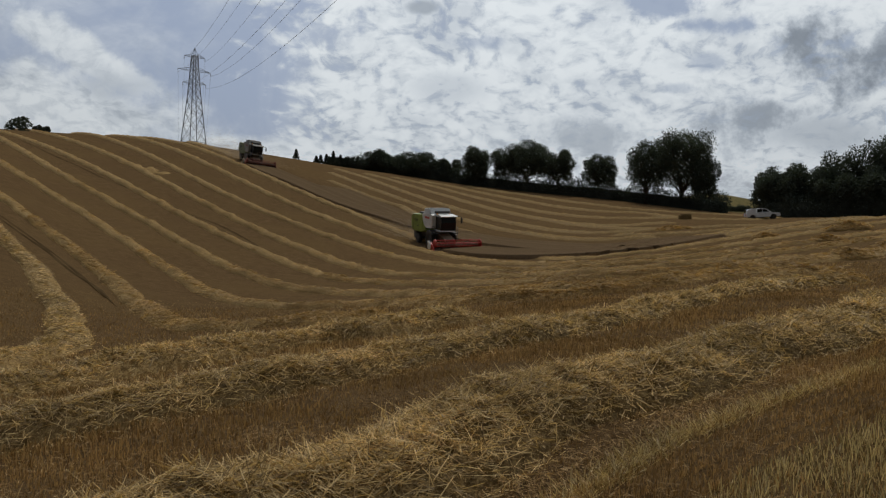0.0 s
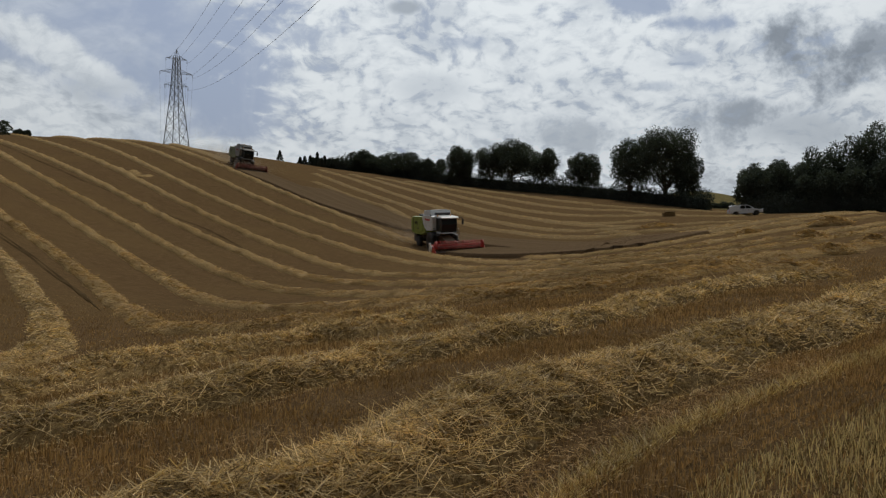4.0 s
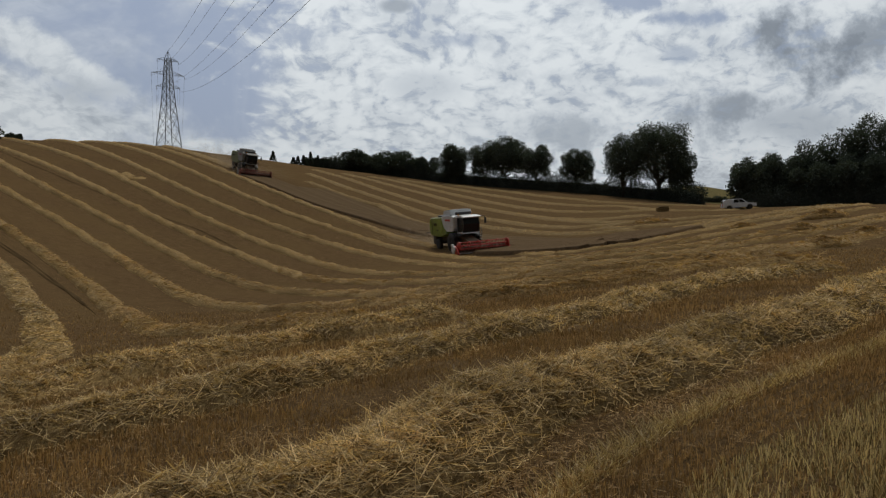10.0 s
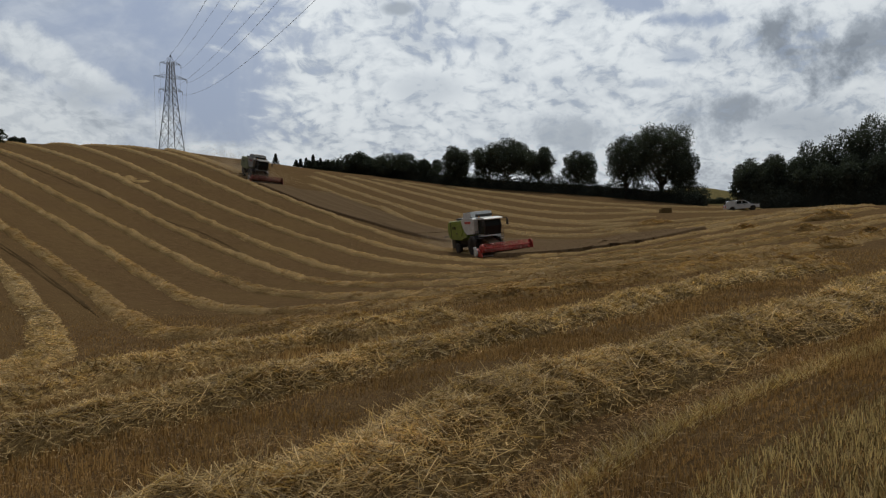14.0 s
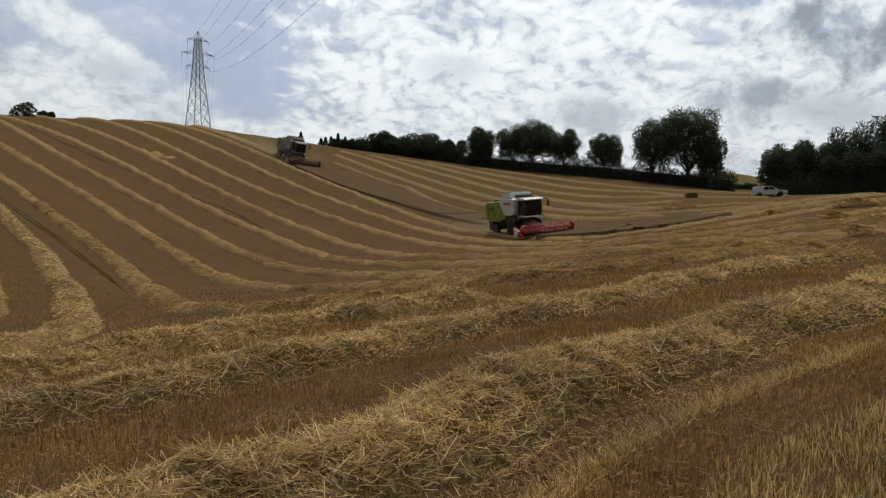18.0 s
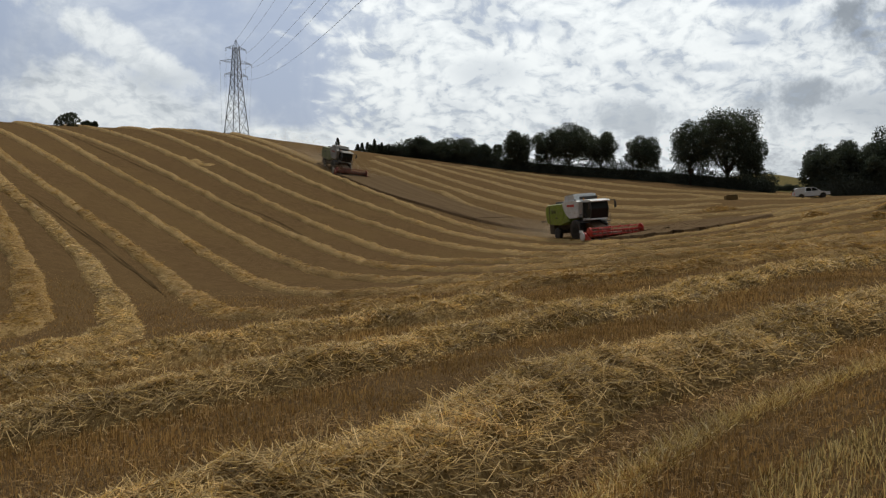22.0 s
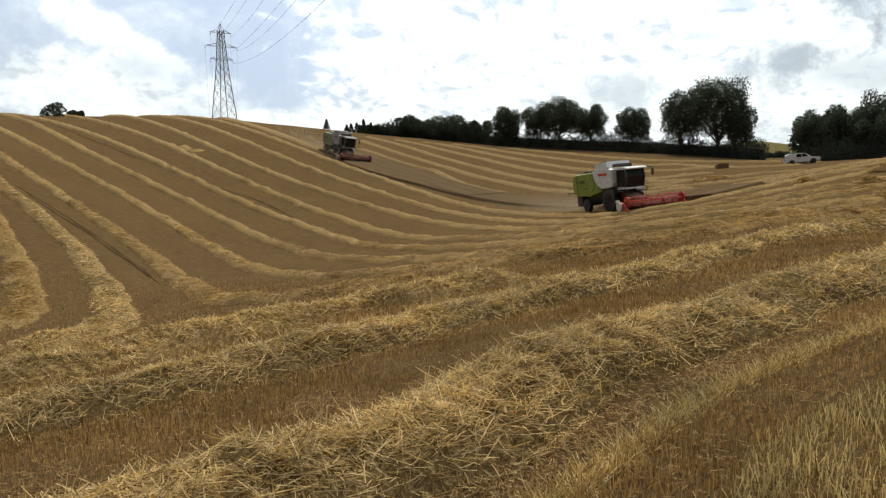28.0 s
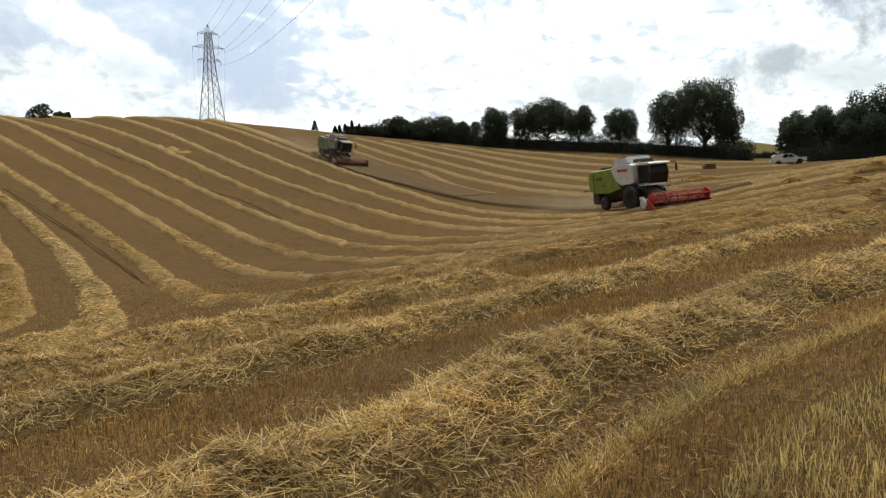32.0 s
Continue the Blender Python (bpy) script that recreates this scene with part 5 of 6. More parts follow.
def combine(label, dust=1.0):
    """Faces its own +x; the origin lies on the ground under the front axle."""
    thing = tagged(new("combine_harvester"), label, "combine harvester", group="combine harvesters")
    # rear hood in green, falling away to the back
    hood = [(-6.15, 1.62), (-6.38, 2.45), (-6.28, 3.18), (-5.85, 3.44), (-2.45, 3.60), (-2.05, 2.75), (-1.50, 1.78), (-3.3, 1.40), (-5.3, 1.45)]
    rear = part("rear_hood", slab(bmesh.new(), hood, -1.50, 1.50, 0.16), GREEN, thing, "lime green rear hood")
    for s in (-1, 1):
        part("side_panel", slab(bmesh.new(), [(-5.7, 1.85), (-5.75, 2.9), (-4.1, 3.1), (-2.7, 3.1), (-2.35, 2.3), (-3.2, 1.65)], s * 1.52 - 0.025, s * 1.52 + 0.025, 0.02), GREEN, rear, "green hinged side panel")
        part("panel_handle", box(bmesh.new(), -3.9, s * 1.56, 2.15, 0.5, 0.04, 0.10, 0.02), BLACK, rear)
        bm = bmesh.new()
        for k in range(6):
            box(bm, -4.9 + k * 0.16, s * 1.555, 2.75, 0.06, 0.02, 0.32, 0)
        part("air_vent", bm, BLACK, rear)
    # white front flank with a swept edge, and the grain tank
    flank = [(-2.72, 3.64), (-2.40, 2.90), (-2.0, 2.42), (-1.35, 2.05), (0.05, 2.12), (0.50, 2.25), (0.60, 3.70), (-0.4, 3.86), (-2.3, 3.74)]
    fl = part("front_flank", slab(bmesh.new(), flank, -1.53, 1.53, 0.14), WHITE, thing, "off-white front flank")
    for s in (-1, 1):
        part("brand_stripe", box(bmesh.new(), -1.0, s * 1.535, 3.32, 1.45, 0.02, 0.22, 0.004), RED, fl, "plain red bar where lettering stands")
        part("beacon_mount", box(bmesh.new(), -0.2, s * 1.40, 3.86, 0.3, 0.12, 0.10, 0.02), BLACK, thing)
    tank = [(-2.55, 3.66), (-2.30, 4.30), (-0.60, 4.40), (-0.30, 3.88), (-0.3, 3.66)]
    tk = part("grain_tank", slab(bmesh.new(), tank, -1.35, 1.35, 0.12), WHITE, thing, "raised white grain tank")
    part("tank_cover", slab(bmesh.new(), [(-2.2, 4.31), (-2.15, 4.37), (-0.75, 4.46), (-0.64, 4.40)], -1.05, 1.05, 0.05), BLACK, tk, "folded dark tank cover")
    part("grain_heap", lathe(bmesh.new(), [(4.36, 0.75), (4.42, 0.5), (4.46, 0.05)], "Z", (-1.4, 0, 0), 12), WHEAT_BED, tk)
    part("unloading_auger", bar(bmesh.new(), (-0.4, 1.66, 3.55), (-6.2, 1.70, 3.46), 0.18, 12), WHITE, thing, "unloading pipe folded back along the side")
    part("engine_grille", box(bmesh.new(), -3.9, 0, 3.62, 2.2, 1.9, 0.22, 0.05), BLACK, thing)
    part("tank_lamp_bar", box(bmesh.new(), 0.15, 0, 4.02, 0.55, 1.9, 0.30, 0.06), BLACK, thing, "dark housing ahead of the grain tank")
    for s in (-1, 1):
        part("hood_seam", box(bmesh.new(), -5.35, s * 1.565, 2.5, 0.10, 0.03, 1.7, 0.01), BLACK, rear, "dark seam and latch rail")
        bm = bmesh.new()
        bar(bm, (-6.2, s * 1.3, 1.75), (-6.75, s * 1.75, 1.80), 0.045, 6)
        bar(bm, (-6.75, s * 1.75, 1.84), (-6.75, s * 1.75, 1.62), 0.06, 6)
        part("rear_lamp_arm", bm, BLACK, thing, "black rear lamp bracket")
    part("exhaust", bar(bmesh.new(), (-3.2, -0.7, 3.55), (-3.2, -0.7, 3.98), 0.09, 10), BLACK, thing)
    part("radiator_screen", lathe(bmesh.new(), [(1.51, 0.02), (1.51, 0.5), (1.56, 0.52), (1.56, 0.02)], "Y", (-4.9, 0, 2.6), 20), BLACK, thing)
    # chassis
    bm = bmesh.new()
    box(bm, -2.4, 0, 1.40, 5.6, 1.25, 0.9, 0.08)
    box(bm, -4.3, 0, 0.95, 1.6, 0.9, 0.5, 0.06)
    box(bm, 0.0, 0, 0.95, 0.55, 2.1, 0.45, 0.06)
    part("chassis", bm, BLACK, thing, "dark grimy underbody")
    bm = bmesh.new()
    box(bm, -5.75, 0, 1.05, 0.95, 2.3, 1.15, 0.08)
    part("straw_chopper", bm, BLACK, thing)
    bm = bmesh.new()
    for k in range(9):
        box(bm, -6.25, -1.0 + 0.25 * k, 0.95, 0.35, 0.03, 0.40, 0)
    part("spreader_vanes", bm, GREY, thing)
    part("rear_axle", bar(bmesh.new(), (-4.05, -1.2, 0.72), (-4.05, 1.2, 0.72), 0.14, 8), BLACK, thing)
    part("tow_hitch", box(bmesh.new(), -6.55, 0, 1.5, 0.5, 0.25, 0.12, 0.03), BLACK, thing)
    part("rear_ladder", bar(bar(bmesh.new(), (-6.5, -0.4, 1.2), (-6.35, -0.4, 3.0), 0.03), (-6.5, -0.8, 1.2), (-6.35, -0.8, 3.0), 0.03), GREY, thing)
    # cab
    glass = [(0.55, 2.10), (0.55, 3.62), (1.95, 3.62), (2.16, 2.95), (1.86, 2.02), (0.9, 1.98)]
    cabin = part("cab", slab(bmesh.new(), glass, -0.98, 0.98, 0.06), GLASS, thing, "wide dark glazed cab")
    part("cab_roof", slab(bmesh.new(), [(0.30, 3.62), (0.34, 3.77), (1.2, 3.84), (2.16, 3.78), (2.38, 3.68), (2.34, 3.60)], -1.12, 1.12, 0.05), WHITE, cabin, "white cab roof with a deep visor")
    part("cab_sill", slab(bmesh.new(), [(0.5, 2.10), (1.84, 2.10), (1.94, 1.92), (0.5, 1.86)], -1.04, 1.04, 0.04), WHITE, cabin)
    for s in (-1, 1):
        for o in ([(0.52, 2.08), (0.52, 3.62), (0.62, 3.62), (0.62, 2.08)], [(1.84, 2.05), (2.12, 2.95), (1.92, 3.63), (2.0, 3.63), (2.22, 2.96), (1.94, 2.05)]):
            part("cab_pillar", slab(bmesh.new(), o, s * 0.99 - 0.03, s * 0.99 + 0.03), BLACK, cabin)
        bm = bmesh.new()
        bar(bm, (2.20, s * 1.1, 3.70), (2.62, s * 1.50, 3.66), 0.04, 6)
        bar(bm, (2.62, s * 1.50, 3.66), (2.62, s * 1.50, 3.0), 0.04, 6)
        part("mirror_arm", bm, BLACK, cabin)
        part("mirror", box(bmesh.new(), 2.64, s * 1.52, 3.24, 0.10, 0.26, 0.58, 0.04), BLACK, cabin)
        for k in range(3):
            part("work_light", box(bmesh.new(), 2.37, s * (0.25 + 0.30 * k), 3.69, 0.05, 0.15, 0.07, 0.02), LAMP_GLASS, cabin)
        part("beacon", lathe(bmesh.new(), [(3.78, 0.07), (3.94, 0.06), (3.98, 0.01)], "Z", (0.6, s * 0.85, 0), 10), AMBER, cabin, "amber beacon")
        bm = bmesh.new()
        for z in (2.45, 2.05):
            bar(bm, (0.7, s * 1.48, z), (1.75, s * 1.48, z), 0.022, 6)
        for xx in (0.7, 1.2, 1.75):
            bar(bm, (xx, s * 1.48, 1.75), (xx, s * 1.48, 2.45), 0.022, 6)
        part("handrail", bm, BLACK, thing)
        part("platform", box(bmesh.new(), 1.2, s * 1.25, 1.72, 1.3, 0.5, 0.06, 0.02), BLACK, thing)
        bm = bmesh.new()
        lathe(bm, [(s * 1.06, 0.98), (s * 1.08, 1.04), (s * 1.70, 1.02), (s * 1.72, 0.96)], "Y", (0, 0, 0.95), 24)
        for f in list(bm.faces):
            if all(v.co.z < 1.62 for v in f.verts):
                bm.faces.remove(f)
        part("mudguard", bm, BLACK, thing, "black wheel arch")
    bm = bmesh.new()
    for k in range(4):
        box(bm, 1.05, 1.62, 0.55 + 0.32 * k, 0.5, 0.22, 0.04, 0.01)
    bar(bm, (0.8, 1.7, 0.45), (0.8, 1.6, 2.4), 0.025, 6)
    bar(bm, (1.3, 1.7, 0.45), (1.3, 1.6, 2.4), 0.025, 6)
    part("cab_ladder", bm, GREY, thing)
    # wheels
    for s in (-1, 1):
        wheel_part(thing, "front_wheel", 0.0, s * 1.40, 0.88, 0.64, RIM_RED, 18, 0.5)
        wheel_part(thing, "rear_wheel", -4.05, s * 1.30, 0.58, 0.42, RIM_RED, 16, 0.52)
    # feeder house and header
    part("feeder_house", hull(bmesh.new(), [[(0.4, -0.7, 1.0), (0.4, 0.7, 1.0), (0.4, 0.7, 1.75), (0.4, -0.7, 1.75)], [(2.9, -0.7, 0.35), (2.9, 0.7, 0.35), (2.9, 0.7, 1.05), (2.9, -0.7, 1.05)]]), CAKED, thing, "dusty sloping feeder house")
    hw = HEADER / 2
    part("header_back", slab(bmesh.new(), [(2.85, 0.22), (2.85, 0.64), (2.97, 0.68), (3.05, 0.60), (3.1, 0.3)], -hw, hw), RED, thing, "red header back wall")
    for k in range(7):
        part("header_marking", box(bmesh.new(), 3.075, -hw + 0.6 + k * 0.88, 0.55, 0.03, 0.50, 0.10, 0.004), WHITE, thing, "white marking on the red header")
    part("header_beam", bar(bmesh.new(), (2.80, -hw, 0.70), (2.80, hw, 0.70), 0.07, 8), RED, thing)
    part("header_floor", slab(bmesh.new(), [(3.0, 0.20), (3.0, 0.28), (4.15, 0.14), (4.22, 0.10), (4.1, 0.08)], -hw, hw), CAKED, thing)
    bm = bmesh.new()
    for k in range(80):
        y = -hw + 0.04 + k * (HEADER - 0.08) / 79
        hull(bm, [[(4.18, y - 0.02, 0.10), (4.18, y + 0.02, 0.10), (4.18, y + 0.02, 0.14), (4.18, y - 0.02, 0.14)], [(4.32, y - 0.004, 0.11), (4.32, y + 0.004, 0.11), (4.32, y + 0.004, 0.12), (4.32, y - 0.004, 0.12)]])
    part("knife_fingers", bm, GREY, thing)
    bm = bmesh.new()
    lathe(bm, [(-hw + 0.06, 0.22), (hw - 0.06, 0.22)], "Y", (3.42, 0, 0.55), 16)
    pts = 120
    for sgn in (-1, 1):
        for k in range(pts):
            t0, t1 = k / pts, (k + 1) / pts
            ring = []
            for t in (t0, t1):
                a = t * 2 * math.pi * 5
                y = sgn * (hw - 0.08 - t * (hw - 0.9))
                ring += [(3.42 + 0.2 * math.cos(a), y, 0.55 + 0.2 * math.sin(a)), (3.42 + 0.34 * math.cos(a), y, 0.55 + 0.34 * math.sin(a))]
            vs = [bm.verts.new(p) for p in ring]
            bm.faces.new((vs[0], vs[1], vs[3], vs[2]))
    part("feed_auger", bm, CAKED, thing)
    for s in (-1, 1):
        end = [(2.82, 0.18), (2.82, 0.86), (3.35, 0.92), (3.85, 0.74), (4.25, 0.40), (4.5, 0.16), (4.35, 0.06)]
        part("header_end", slab(bmesh.new(), end, s * hw - 0.05, s * hw + 0.05, 0.02), RED, thing, "red header end shield")
        part("crop_divider", bar(bmesh.new(), (3.9, s * (hw + 0.02), 0.30), (4.5, s * (hw - 0.02), 0.12), 0.06, 8, 0.01), RED, thing)
        part("reel_arm", bar(bmesh.new(), (2.85, s * (hw - 0.12), 0.86), (3.95, s * (hw - 0.12), 0.90), 0.06), RED, thing)
        part("reel_end_disc", lathe(bmesh.new(), [(s * (hw - 0.20) - 0.03, 0.42), (s * (hw - 0.20) + 0.03, 0.42)], "Y", (3.95, 0, 0.90), 14), RED, thing, "red reel end plate")
    part("end_disc", lathe(bmesh.new(), [(-hw - 0.22, 0.02), (-hw - 0.22, 0.36), (-hw - 0.10, 0.42), (-hw - 0.05, 0.30)], "Y", (3.25, 0, 0.52), 16), WHITE, thing, "white round drive cover on the header end")
    part("drive_guard", box(bmesh.new(), 3.05, -hw - 0.12, 0.95, 0.5, 0.18, 0.26, 0.05), WHITE, thing, "white belt guard")
    bm = bmesh.new()
    lathe(bm, [(-hw + 0.2, 0.07), (hw - 0.2, 0.07)], "Y", (0, 0, 0), 10)
    reel = part("reel", bm, RED, thing, "red rotating pickup reel")
    reel.location = (3.95, 0, 0.90)
    for i in range(6):
        a = 2 * math.pi * i / 6
        cx, cz = 0.38 * math.cos(a), 0.38 * math.sin(a)
        bm = bmesh.new()
        bar(bm, (cx, -hw + 0.22, cz), (cx, hw - 0.22, cz), 0.028, 6)
        for k in range(22):
            y = -hw + 0.35 + k * (HEADER - 0.7) / 21
            bar(bm, (cx, y, cz), (cx - 0.05, y, cz - 0.20), 0.016, 3)
        for y in (-hw + 0.35, -hw / 3, hw / 3, hw - 0.35):
            bar(bm, (0, y, 0), (cx, y, cz), 0.02)
        part("tine_bar", bm, RED, reel)
    for k in range(6):
        y = -hw + 0.30 + k * (HEADER - 0.6) / 5
        bm = bmesh.new()
        for i in range(16):
            a, b = 2 * math.pi * i / 16, 2 * math.pi * (i + 1) / 16
            bar(bm, (0.42 * math.cos(a), y, 0.42 * math.sin(a)), (0.42 * math.cos(b), y, 0.42 * math.sin(b)), 0.04)
        part("reel_spider", bm, RED, reel, "red ring carrying the tine bars")
    # the header hangs a little off centre
    for ob in thing.children:
        if ob.name.startswith(("header", "knife", "feed_auger", "crop_divider", "reel", "end_disc", "drive_guard")):
            ob.location += Vector((0.25, 0.30, 0.0))
    # chaff and dust thrown out behind
    rng = np.random.default_rng(77)
    n = int(42000 * dust)
    f = rng.uniform(0, 1, n) ** 1.4
    pos = np.stack([-6.2 - (10.0 * dust) * f, rng.normal(0, 1, n) * (1.0 + 3.0 * f) - 1.0 * f, np.abs(rng.normal(0, 1, n)) * (0.45 + 0.9 * dust * f) + 0.05], 1)
    n2 = int(900 + 36000 * max(0.0, dust - 1.0))
    pos = np.vstack([pos, np.stack([rng.uniform(2.5 - 10 * (dust - 1.0), 5.0, n2), rng.normal(0, 1.7 + 2.2 * (dust - 1.0), n2), np.abs(rng.normal(0, 0.6 * dust, n2)) + 0.2], 1)])
    n += n2
    a = unit(rng.normal(size=(n, 3)))
    b = unit(np.cross(a, rng.normal(size=(n, 3))))
    s = 0.0125 * rng.uniform(0.5, 1.6, n)[:, None]
    v = np.stack([pos - a * s, pos + b * s, pos + a * s, pos - b * s], 1).reshape(-1, 3)
    tagged(part_of("chaff_cloud", mesh_from("chaff_cloud", v, np.arange(4 * n).reshape(-1, 4), CHAFF), thing, "drifting pale chaff and dust"), kind="stuff")
    thing.scale = (1.0, 0.91, 1.0)
    return thing


NEAR_COMBINE = combine("green and white combine harvester with a red header cutting wheat")
# Duller enamel copies: dust film, with haze and backlit shade mixed into the colours.
GREEN = worn("dusty_hazed_green", (0.18, 0.21, 0.085), (0.24, 0.25, 0.12), 0.7, 0, 1.4, 50, (0.30, 0.26, 0.17))
WHITE = worn("dusty_hazed_white", (0.24, 0.235, 0.215), (0.32, 0.31, 0.28), 0.85, 0, 1.6, 50, (0.36, 0.31, 0.22))
RED = worn("dusty_hazed_red", (0.24, 0.055, 0.04), (0.30, 0.075, 0.05), 0.7, 0, 2.0, 50, (0.28, 0.17, 0.11))
FAR_COMBINE = combine("dusty green and white combine harvester, greyed by haze, descending the slope", 1.8)
FAR_COMBINE.scale = (0.93, 0.86, 0.93)

# seconds, place and heading of each machine
NEAR_RUN = ((0, -2.38, 98.9, 0.40, -0.917), (6, 0.46, 95.1, 0.38, -0.925), (9, 2.01, 92.3, 0.38, -0.925), (13, 3.96, 89.2, 0.39, -0.92), (19, 6.4, 86.2, 0.41, -0.912), (23, 8.95, 82.2, 0.42, -0.907), (28, 11.4, 76.8, 0.43, -0.903), (32, 13.65, 73.2, 0.45, -0.893))
FAR_RUN = ((0, -38.4, 155.0, 0.52, -0.854), (6, -35.46, 151.03, 0.52, -0.854), (13, -32.23, 145.64, 0.53, -0.848), (19, -28.48, 141.37, 0.56, -0.828), (23, -26.61, 139.17, 0.58, -0.815), (28, -24.48, 137.13, 0.59, -0.807), (32, -22.87, 134.85, 0.60, -0.80))


def run_at(run, t):
    ts = [r[0] for r in run]
    return tuple(float(np.interp(t, ts, [r[k] for r in run])) for k in (1, 2, 3, 4))


def run_pose(run, t):
    x, y, hx, hy = run_at(run, t)
    m = slope_frame(x, y, (hx, hy))
    # the machine levels itself in part on the side slope lower down
    share = float(np.interp(t, (15, 25), (0.0, 0.5))) if run is NEAR_RUN else 0.0
    up = (m.to_3x3().col[2] * (1 - share) + Vector((0, 0, 1)) * share).normalized()
    fore = m.to_3x3().col[0]
    fore = (fore - up * fore.dot(up)).normalized()
    turn = Matrix((fore, up.cross(fore), up)).transposed().to_4x4()
    return Matrix.Translation(m.translation) @ turn


# ---- the standing wheat, in short blocks that fall as the header reaches them ----
def wheat_block_mesh(seed, long, wide, high):
    rng = np.random.default_rng(seed)
    k, m = 5, 12
    X, Y = np.meshgrid(np.linspace(-long / 2, long / 2, k), np.linspace(-wide / 2, wide / 2, m), indexing="ij")
    Z = high * 0.86 + 0.004 * wave(X + seed, Y, 0.8, seed)
    v = np.stack([X, Y, Z], -1).reshape(-1, 3)
    i, j = np.meshgrid(np.arange(k - 1), np.arange(m - 1), indexing="ij")
    q = [np.stack([i * m + j, (i + 1) * m + j, (i + 1) * m + j + 1, i * m + j + 1], -1).reshape(-1, 4)]
    rim = [*range(0, m), *[a * m + m - 1 for a in range(1, k)], *[(k - 1) * m + b for b in range(m - 2, -1, -1)], *[a * m for a in range(k - 2, 0, -1)]]
    low = v[rim].copy()
    low[:, 2] = -0.15
    low[:, 1] *= 1 + 0.7 / wide
    c = len(v)
    n = len(rim)
    q.append(np.array([[rim[a], rim[(a + 1) % n], c + (a + 1) % n, c + a] for a in range(n)]))
    v = np.vstack([v, low])
    bed = mesh_from("wheat_block", v, np.vstack(q), WHEAT_TOP)
    n = 480
    px, py = rng.uniform(-long / 2, long / 2, n), rng.uniform(-wide / 2, wide / 2, n)
    edge = rng.uniform(0, 1, n)
    py = np.where(edge < 0.25, np.sign(py) * (wide / 2 + rng.uniform(0.0, 0.28, n)), py)
    px = np.where((edge > 0.25) & (edge < 0.4), np.sign(px) * (long / 2 + 0.02), px)
    pz = np.where(edge < 0.4, 0.0, high * 0.75)
    ln = np.where(edge < 0.4, high * rng.uniform(0.45, 0.8, n), high * rng.uniform(0.10, 0.22, n))
    yaw = rng.uniform(0, 2 * np.pi, n)
    along = unit(np.stack([np.cos(yaw) * 0.12, np.sin(yaw) * 0.12, np.ones(n)], 1))
    flat = np.stack([np.cos(yaw), np.sin(yaw), np.zeros(n)], 1)
    vv, qq = ribbons(np.stack([px, py, pz], 1), along, flat, ln, rng.uniform(0.015, 0.035, n), np.full(n, 0.1))
    ears = mesh_from("wheat_ear", vv, qq, WHEAT)
    return bed, ears


WHEAT_STEP = 0.95
WHEAT_MESHES = [wheat_block_mesh(s, WHEAT_STEP + 0.10, 5.9, 0.40) for s in (1, 2, 3)]
WHEAT_TALL = [wheat_block_mesh(s, WHEAT_STEP + 0.35, 5.9, 0.48) for s in (7, 8, 9)]
WHEAT_TIP = [wheat_block_mesh(s, WHEAT_STEP + 0.35, w, 0.34) for s, w in ((4, 5.3), (5, 3.4), (6, 1.8))]
FALLING = []


def wheat_lane(pts, run, reach, tip=0, meshes=WHEAT_MESHES):
    thing = tagged(new("standing_wheat"), "narrow strip of ripe brown standing wheat still uncut", "wheat crop")
    q, t = curve_points(pts, WHEAT_STEP)
    fronts = []
    for k in range(0, 321):
        x, y, hx, hy = run_at(run, k / 10)
        h = math.hypot(hx, hy)
        fronts.append((x + hx / h * reach, y + hy / h * reach, hx / h, hy / h))
    for i in range(len(q)):
        left = len(q) - 1 - i
        bed, ears = WHEAT_TIP[2 - left] if tip and left < 3 else (WHEAT_TALL if left < 14 else meshes)[i % 3]
        m = slope_frame(q[i, 0], q[i, 1], t[i])
        block = part_of("wheat_block", bed, thing)
        block.matrix_basis = m
        tagged(part_of("wheat_ear", ears, block), kind="stuff")
        cut = None
        for k, (fx, fy, hx, hy) in enumerate(fronts):
            d = (q[i, 0] - fx) * hx + (q[i, 1] - fy) * hy
            e = -(q[i, 0] - fx) * hy + (q[i, 1] - fy) * hx
            if d < 0.2 and abs(e) < 4.3:
                cut = k / 10
                break
        if cut is not None:
            FALLING.append((block, m, cut))


wheat_lane([(-1.2, 97.2), (3.12, 90.24), (8.64, 82.32), (13.2, 76.08), (15.6, 75.6), (18, 77.76), (21, 81.36), (24, 85.2)], NEAR_RUN, 5.3, 1, WHEAT_TALL)
wheat_lane([(-38.4, 155.0), (-32.2, 145.6), (-26.6, 139.2), (-22.9, 134.9), (-17.7, 129.0), (-12.9, 124.9), (-8.5, 121.3), (-4.8, 116.8), (0.6, 109.5), (4.1, 103.9), (7.8, 97.5), (9.9, 92.1), (12.0, 86.5), (14.5, 82.6), (17.0, 82.3), (19.2, 84.2), (22.0, 87.8)], FAR_RUN, 5.0, 1)
wheat_lane([(-21.2, 142.2), (-18.5, 138.5), (-15.2, 134.0), (-10.9, 128.0), (-4.7, 117.5), (0.0, 110.0)], FAR_RUN, 5.0, 1)


# ---- fresh straw dropped behind the far machine ----
FRESH = []


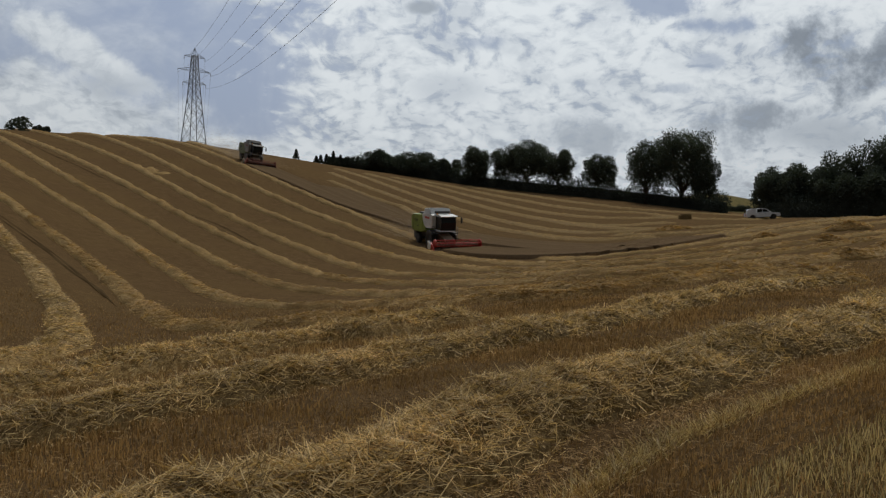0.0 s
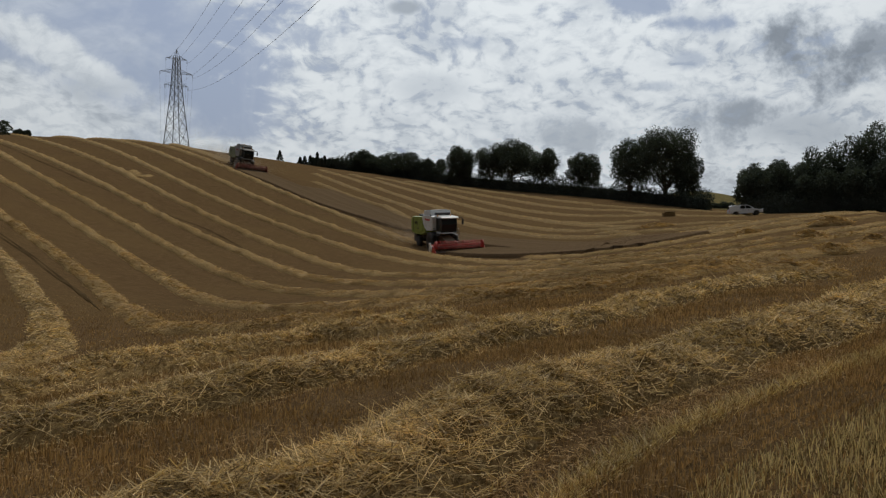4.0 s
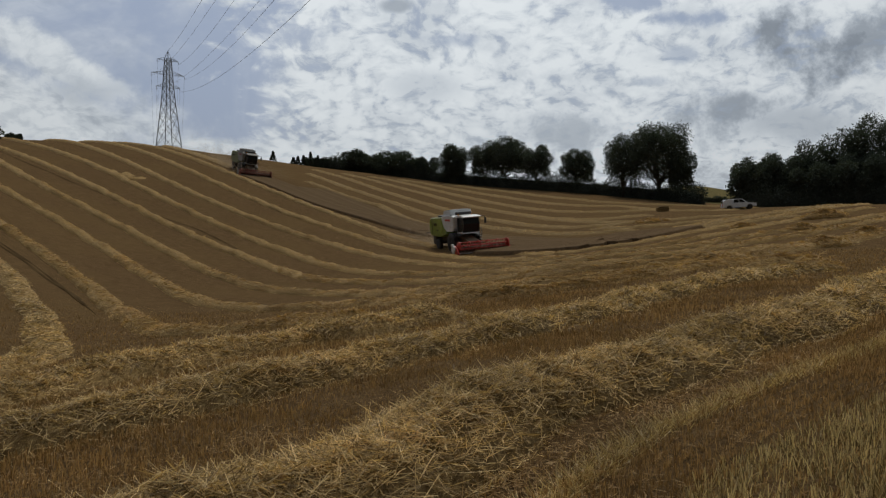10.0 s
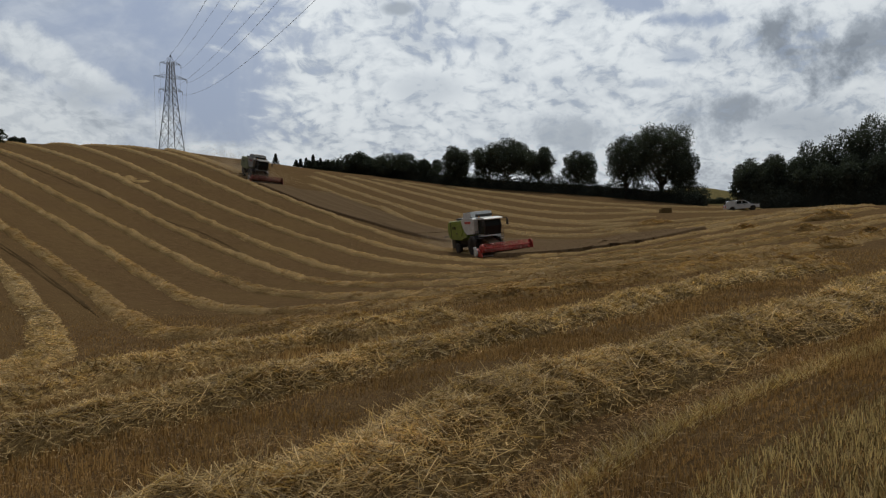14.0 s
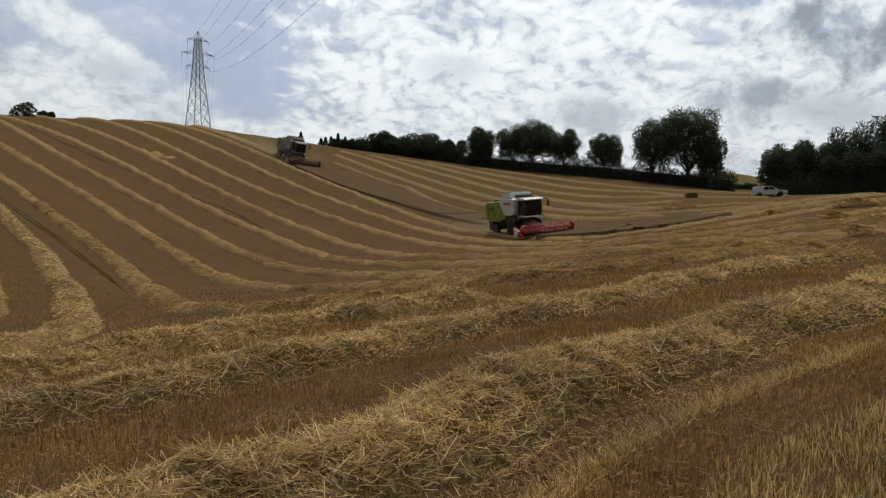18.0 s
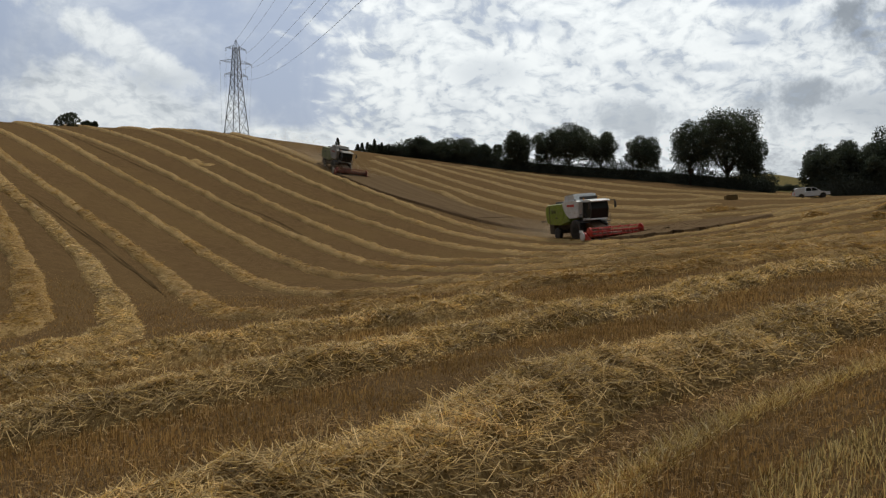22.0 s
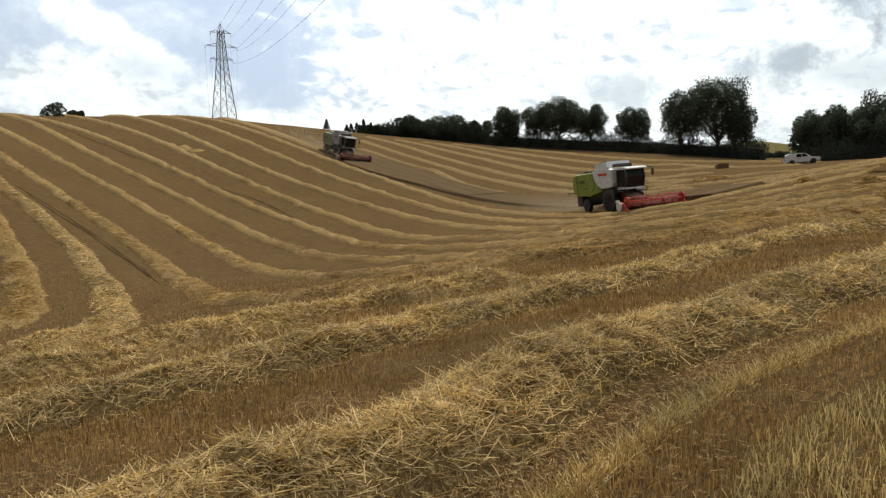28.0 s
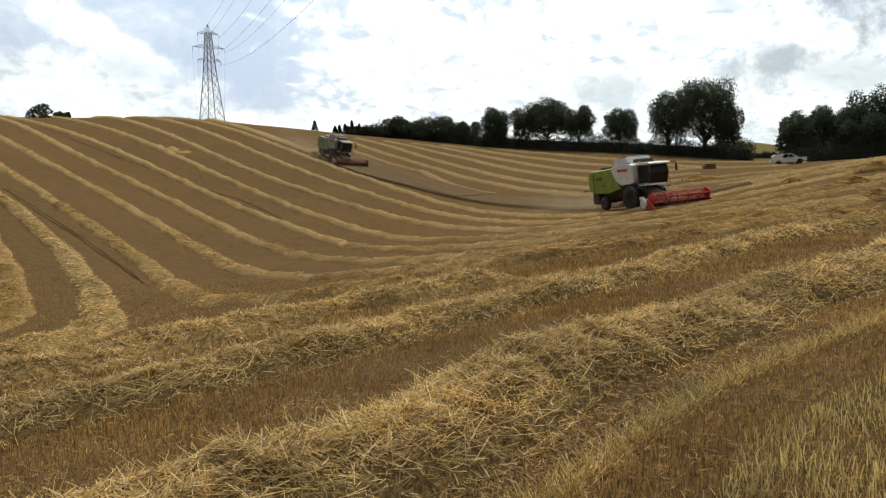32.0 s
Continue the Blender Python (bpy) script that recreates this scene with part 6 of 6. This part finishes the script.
def fresh_windrow(pts, run, seed):
    rng = np.random.default_rng(seed)
    thing = tagged(new("fresh_windrow"), "fresh pale straw swath being laid behind the combine", "straw windrow")
    q, t = curve_points(pts, 1.3)
    k, m = 6, 9
    u, s = np.linspace(-1, 1, m), np.linspace(-0.78, 0.78, k)
    meshes = []
    for a in range(3):
        S, U = np.meshgrid(s, u, indexing="ij")
        Z = 0.43 * np.clip(1 - U ** 2, 0, 1) ** 0.8 * (1 + 0.25 * wave(S + a * 9, U, 0.4, a)) - 0.05
        i, j = np.meshgrid(np.arange(k - 1), np.arange(m - 1), indexing="ij")
        qq = np.stack([i * m + j, (i + 1) * m + j, (i + 1) * m + j + 1, i * m + j + 1], -1).reshape(-1, 4)
        meshes.append(mesh_from("straw_tuft", np.stack([S, U * 1.0, Z], -1).reshape(-1, 3), qq, STRAW_BED, True))
    for i in range(len(q)):
        tuft = part_of("straw_tuft", meshes[i % 3], thing)
        mm = slope_frame(q[i, 0], q[i, 1], t[i])
        tuft.matrix_basis = mm
        laid = None
        for c in range(0, 321):
            x, y, hx, hy = run_at(run, c / 10)
            h = math.hypot(hx, hy)
            if (q[i, 0] - (x - hx / h * 6.2)) * hx + (q[i, 1] - (y - hy / h * 6.2)) * hy < 0:
                laid = c / 10
                break
        if laid:
            FRESH.append((tuft, mm, laid))


fresh_windrow([(-64.8, 201.6), (-54.6, 183), (-46.2, 168.0), (-42.0, 161.0), (-38.4, 155.0), (-32.23, 145.6), (-28.2, 141.0)], FAR_RUN, 52)


# ---- what moves ----
def motions():
    steps = [i * 0.5 for i in range(65)]
    for machine, run in ((NEAR_COMBINE, NEAR_RUN), (FAR_COMBINE, FAR_RUN)):
        keys = (0, 3, 6, 9, 13, 16, 19, 21, 23, 25.5, 28, 30, 32)
        walk(machine, [(t, run_pose(run, t)) for t in keys])
        gone = [0.0]
        for a, b in zip(steps, steps[1:]):
            pa, pb = run_at(run, a), run_at(run, b)
            gone.append(gone[-1] + math.hypot(pb[0] - pa[0], pb[1] - pa[1]))
        for ob in machine.children:
            kind = ob.name.split(".")[0]
            if kind in ("front_wheel", "rear_wheel"):
                r = ob.location.z
                at = ob.location.copy()
                walk(ob, [(t, pose(*at, 0, math.degrees(g / r), 0)) for t, g in zip(steps, gone)])
            elif kind == "reel":
                at = ob.location.copy()
                walk(ob, [(t, pose(*at, 0, 72.0 * i, 0)) for i, t in enumerate(steps)])
    for block, m, cut in FALLING:
        down = Matrix.Translation((0, 0, -1.3)) @ m
        if cut <= 0.2:
            block.matrix_basis = down
        else:
            walk(block, [(0.0, m), (max(cut - 0.5, 0.1), m), (max(cut, 0.3), down), (32.0, down)])
    for tuft, m, laid in FRESH:
        down = Matrix.Translation((0, 0, -0.6)) @ m
        walk(tuft, [(0.0, down), (max(laid - 0.5, 0.1), down), (max(laid + 0.3, 0.4), m), (32.0, m)])


motions()
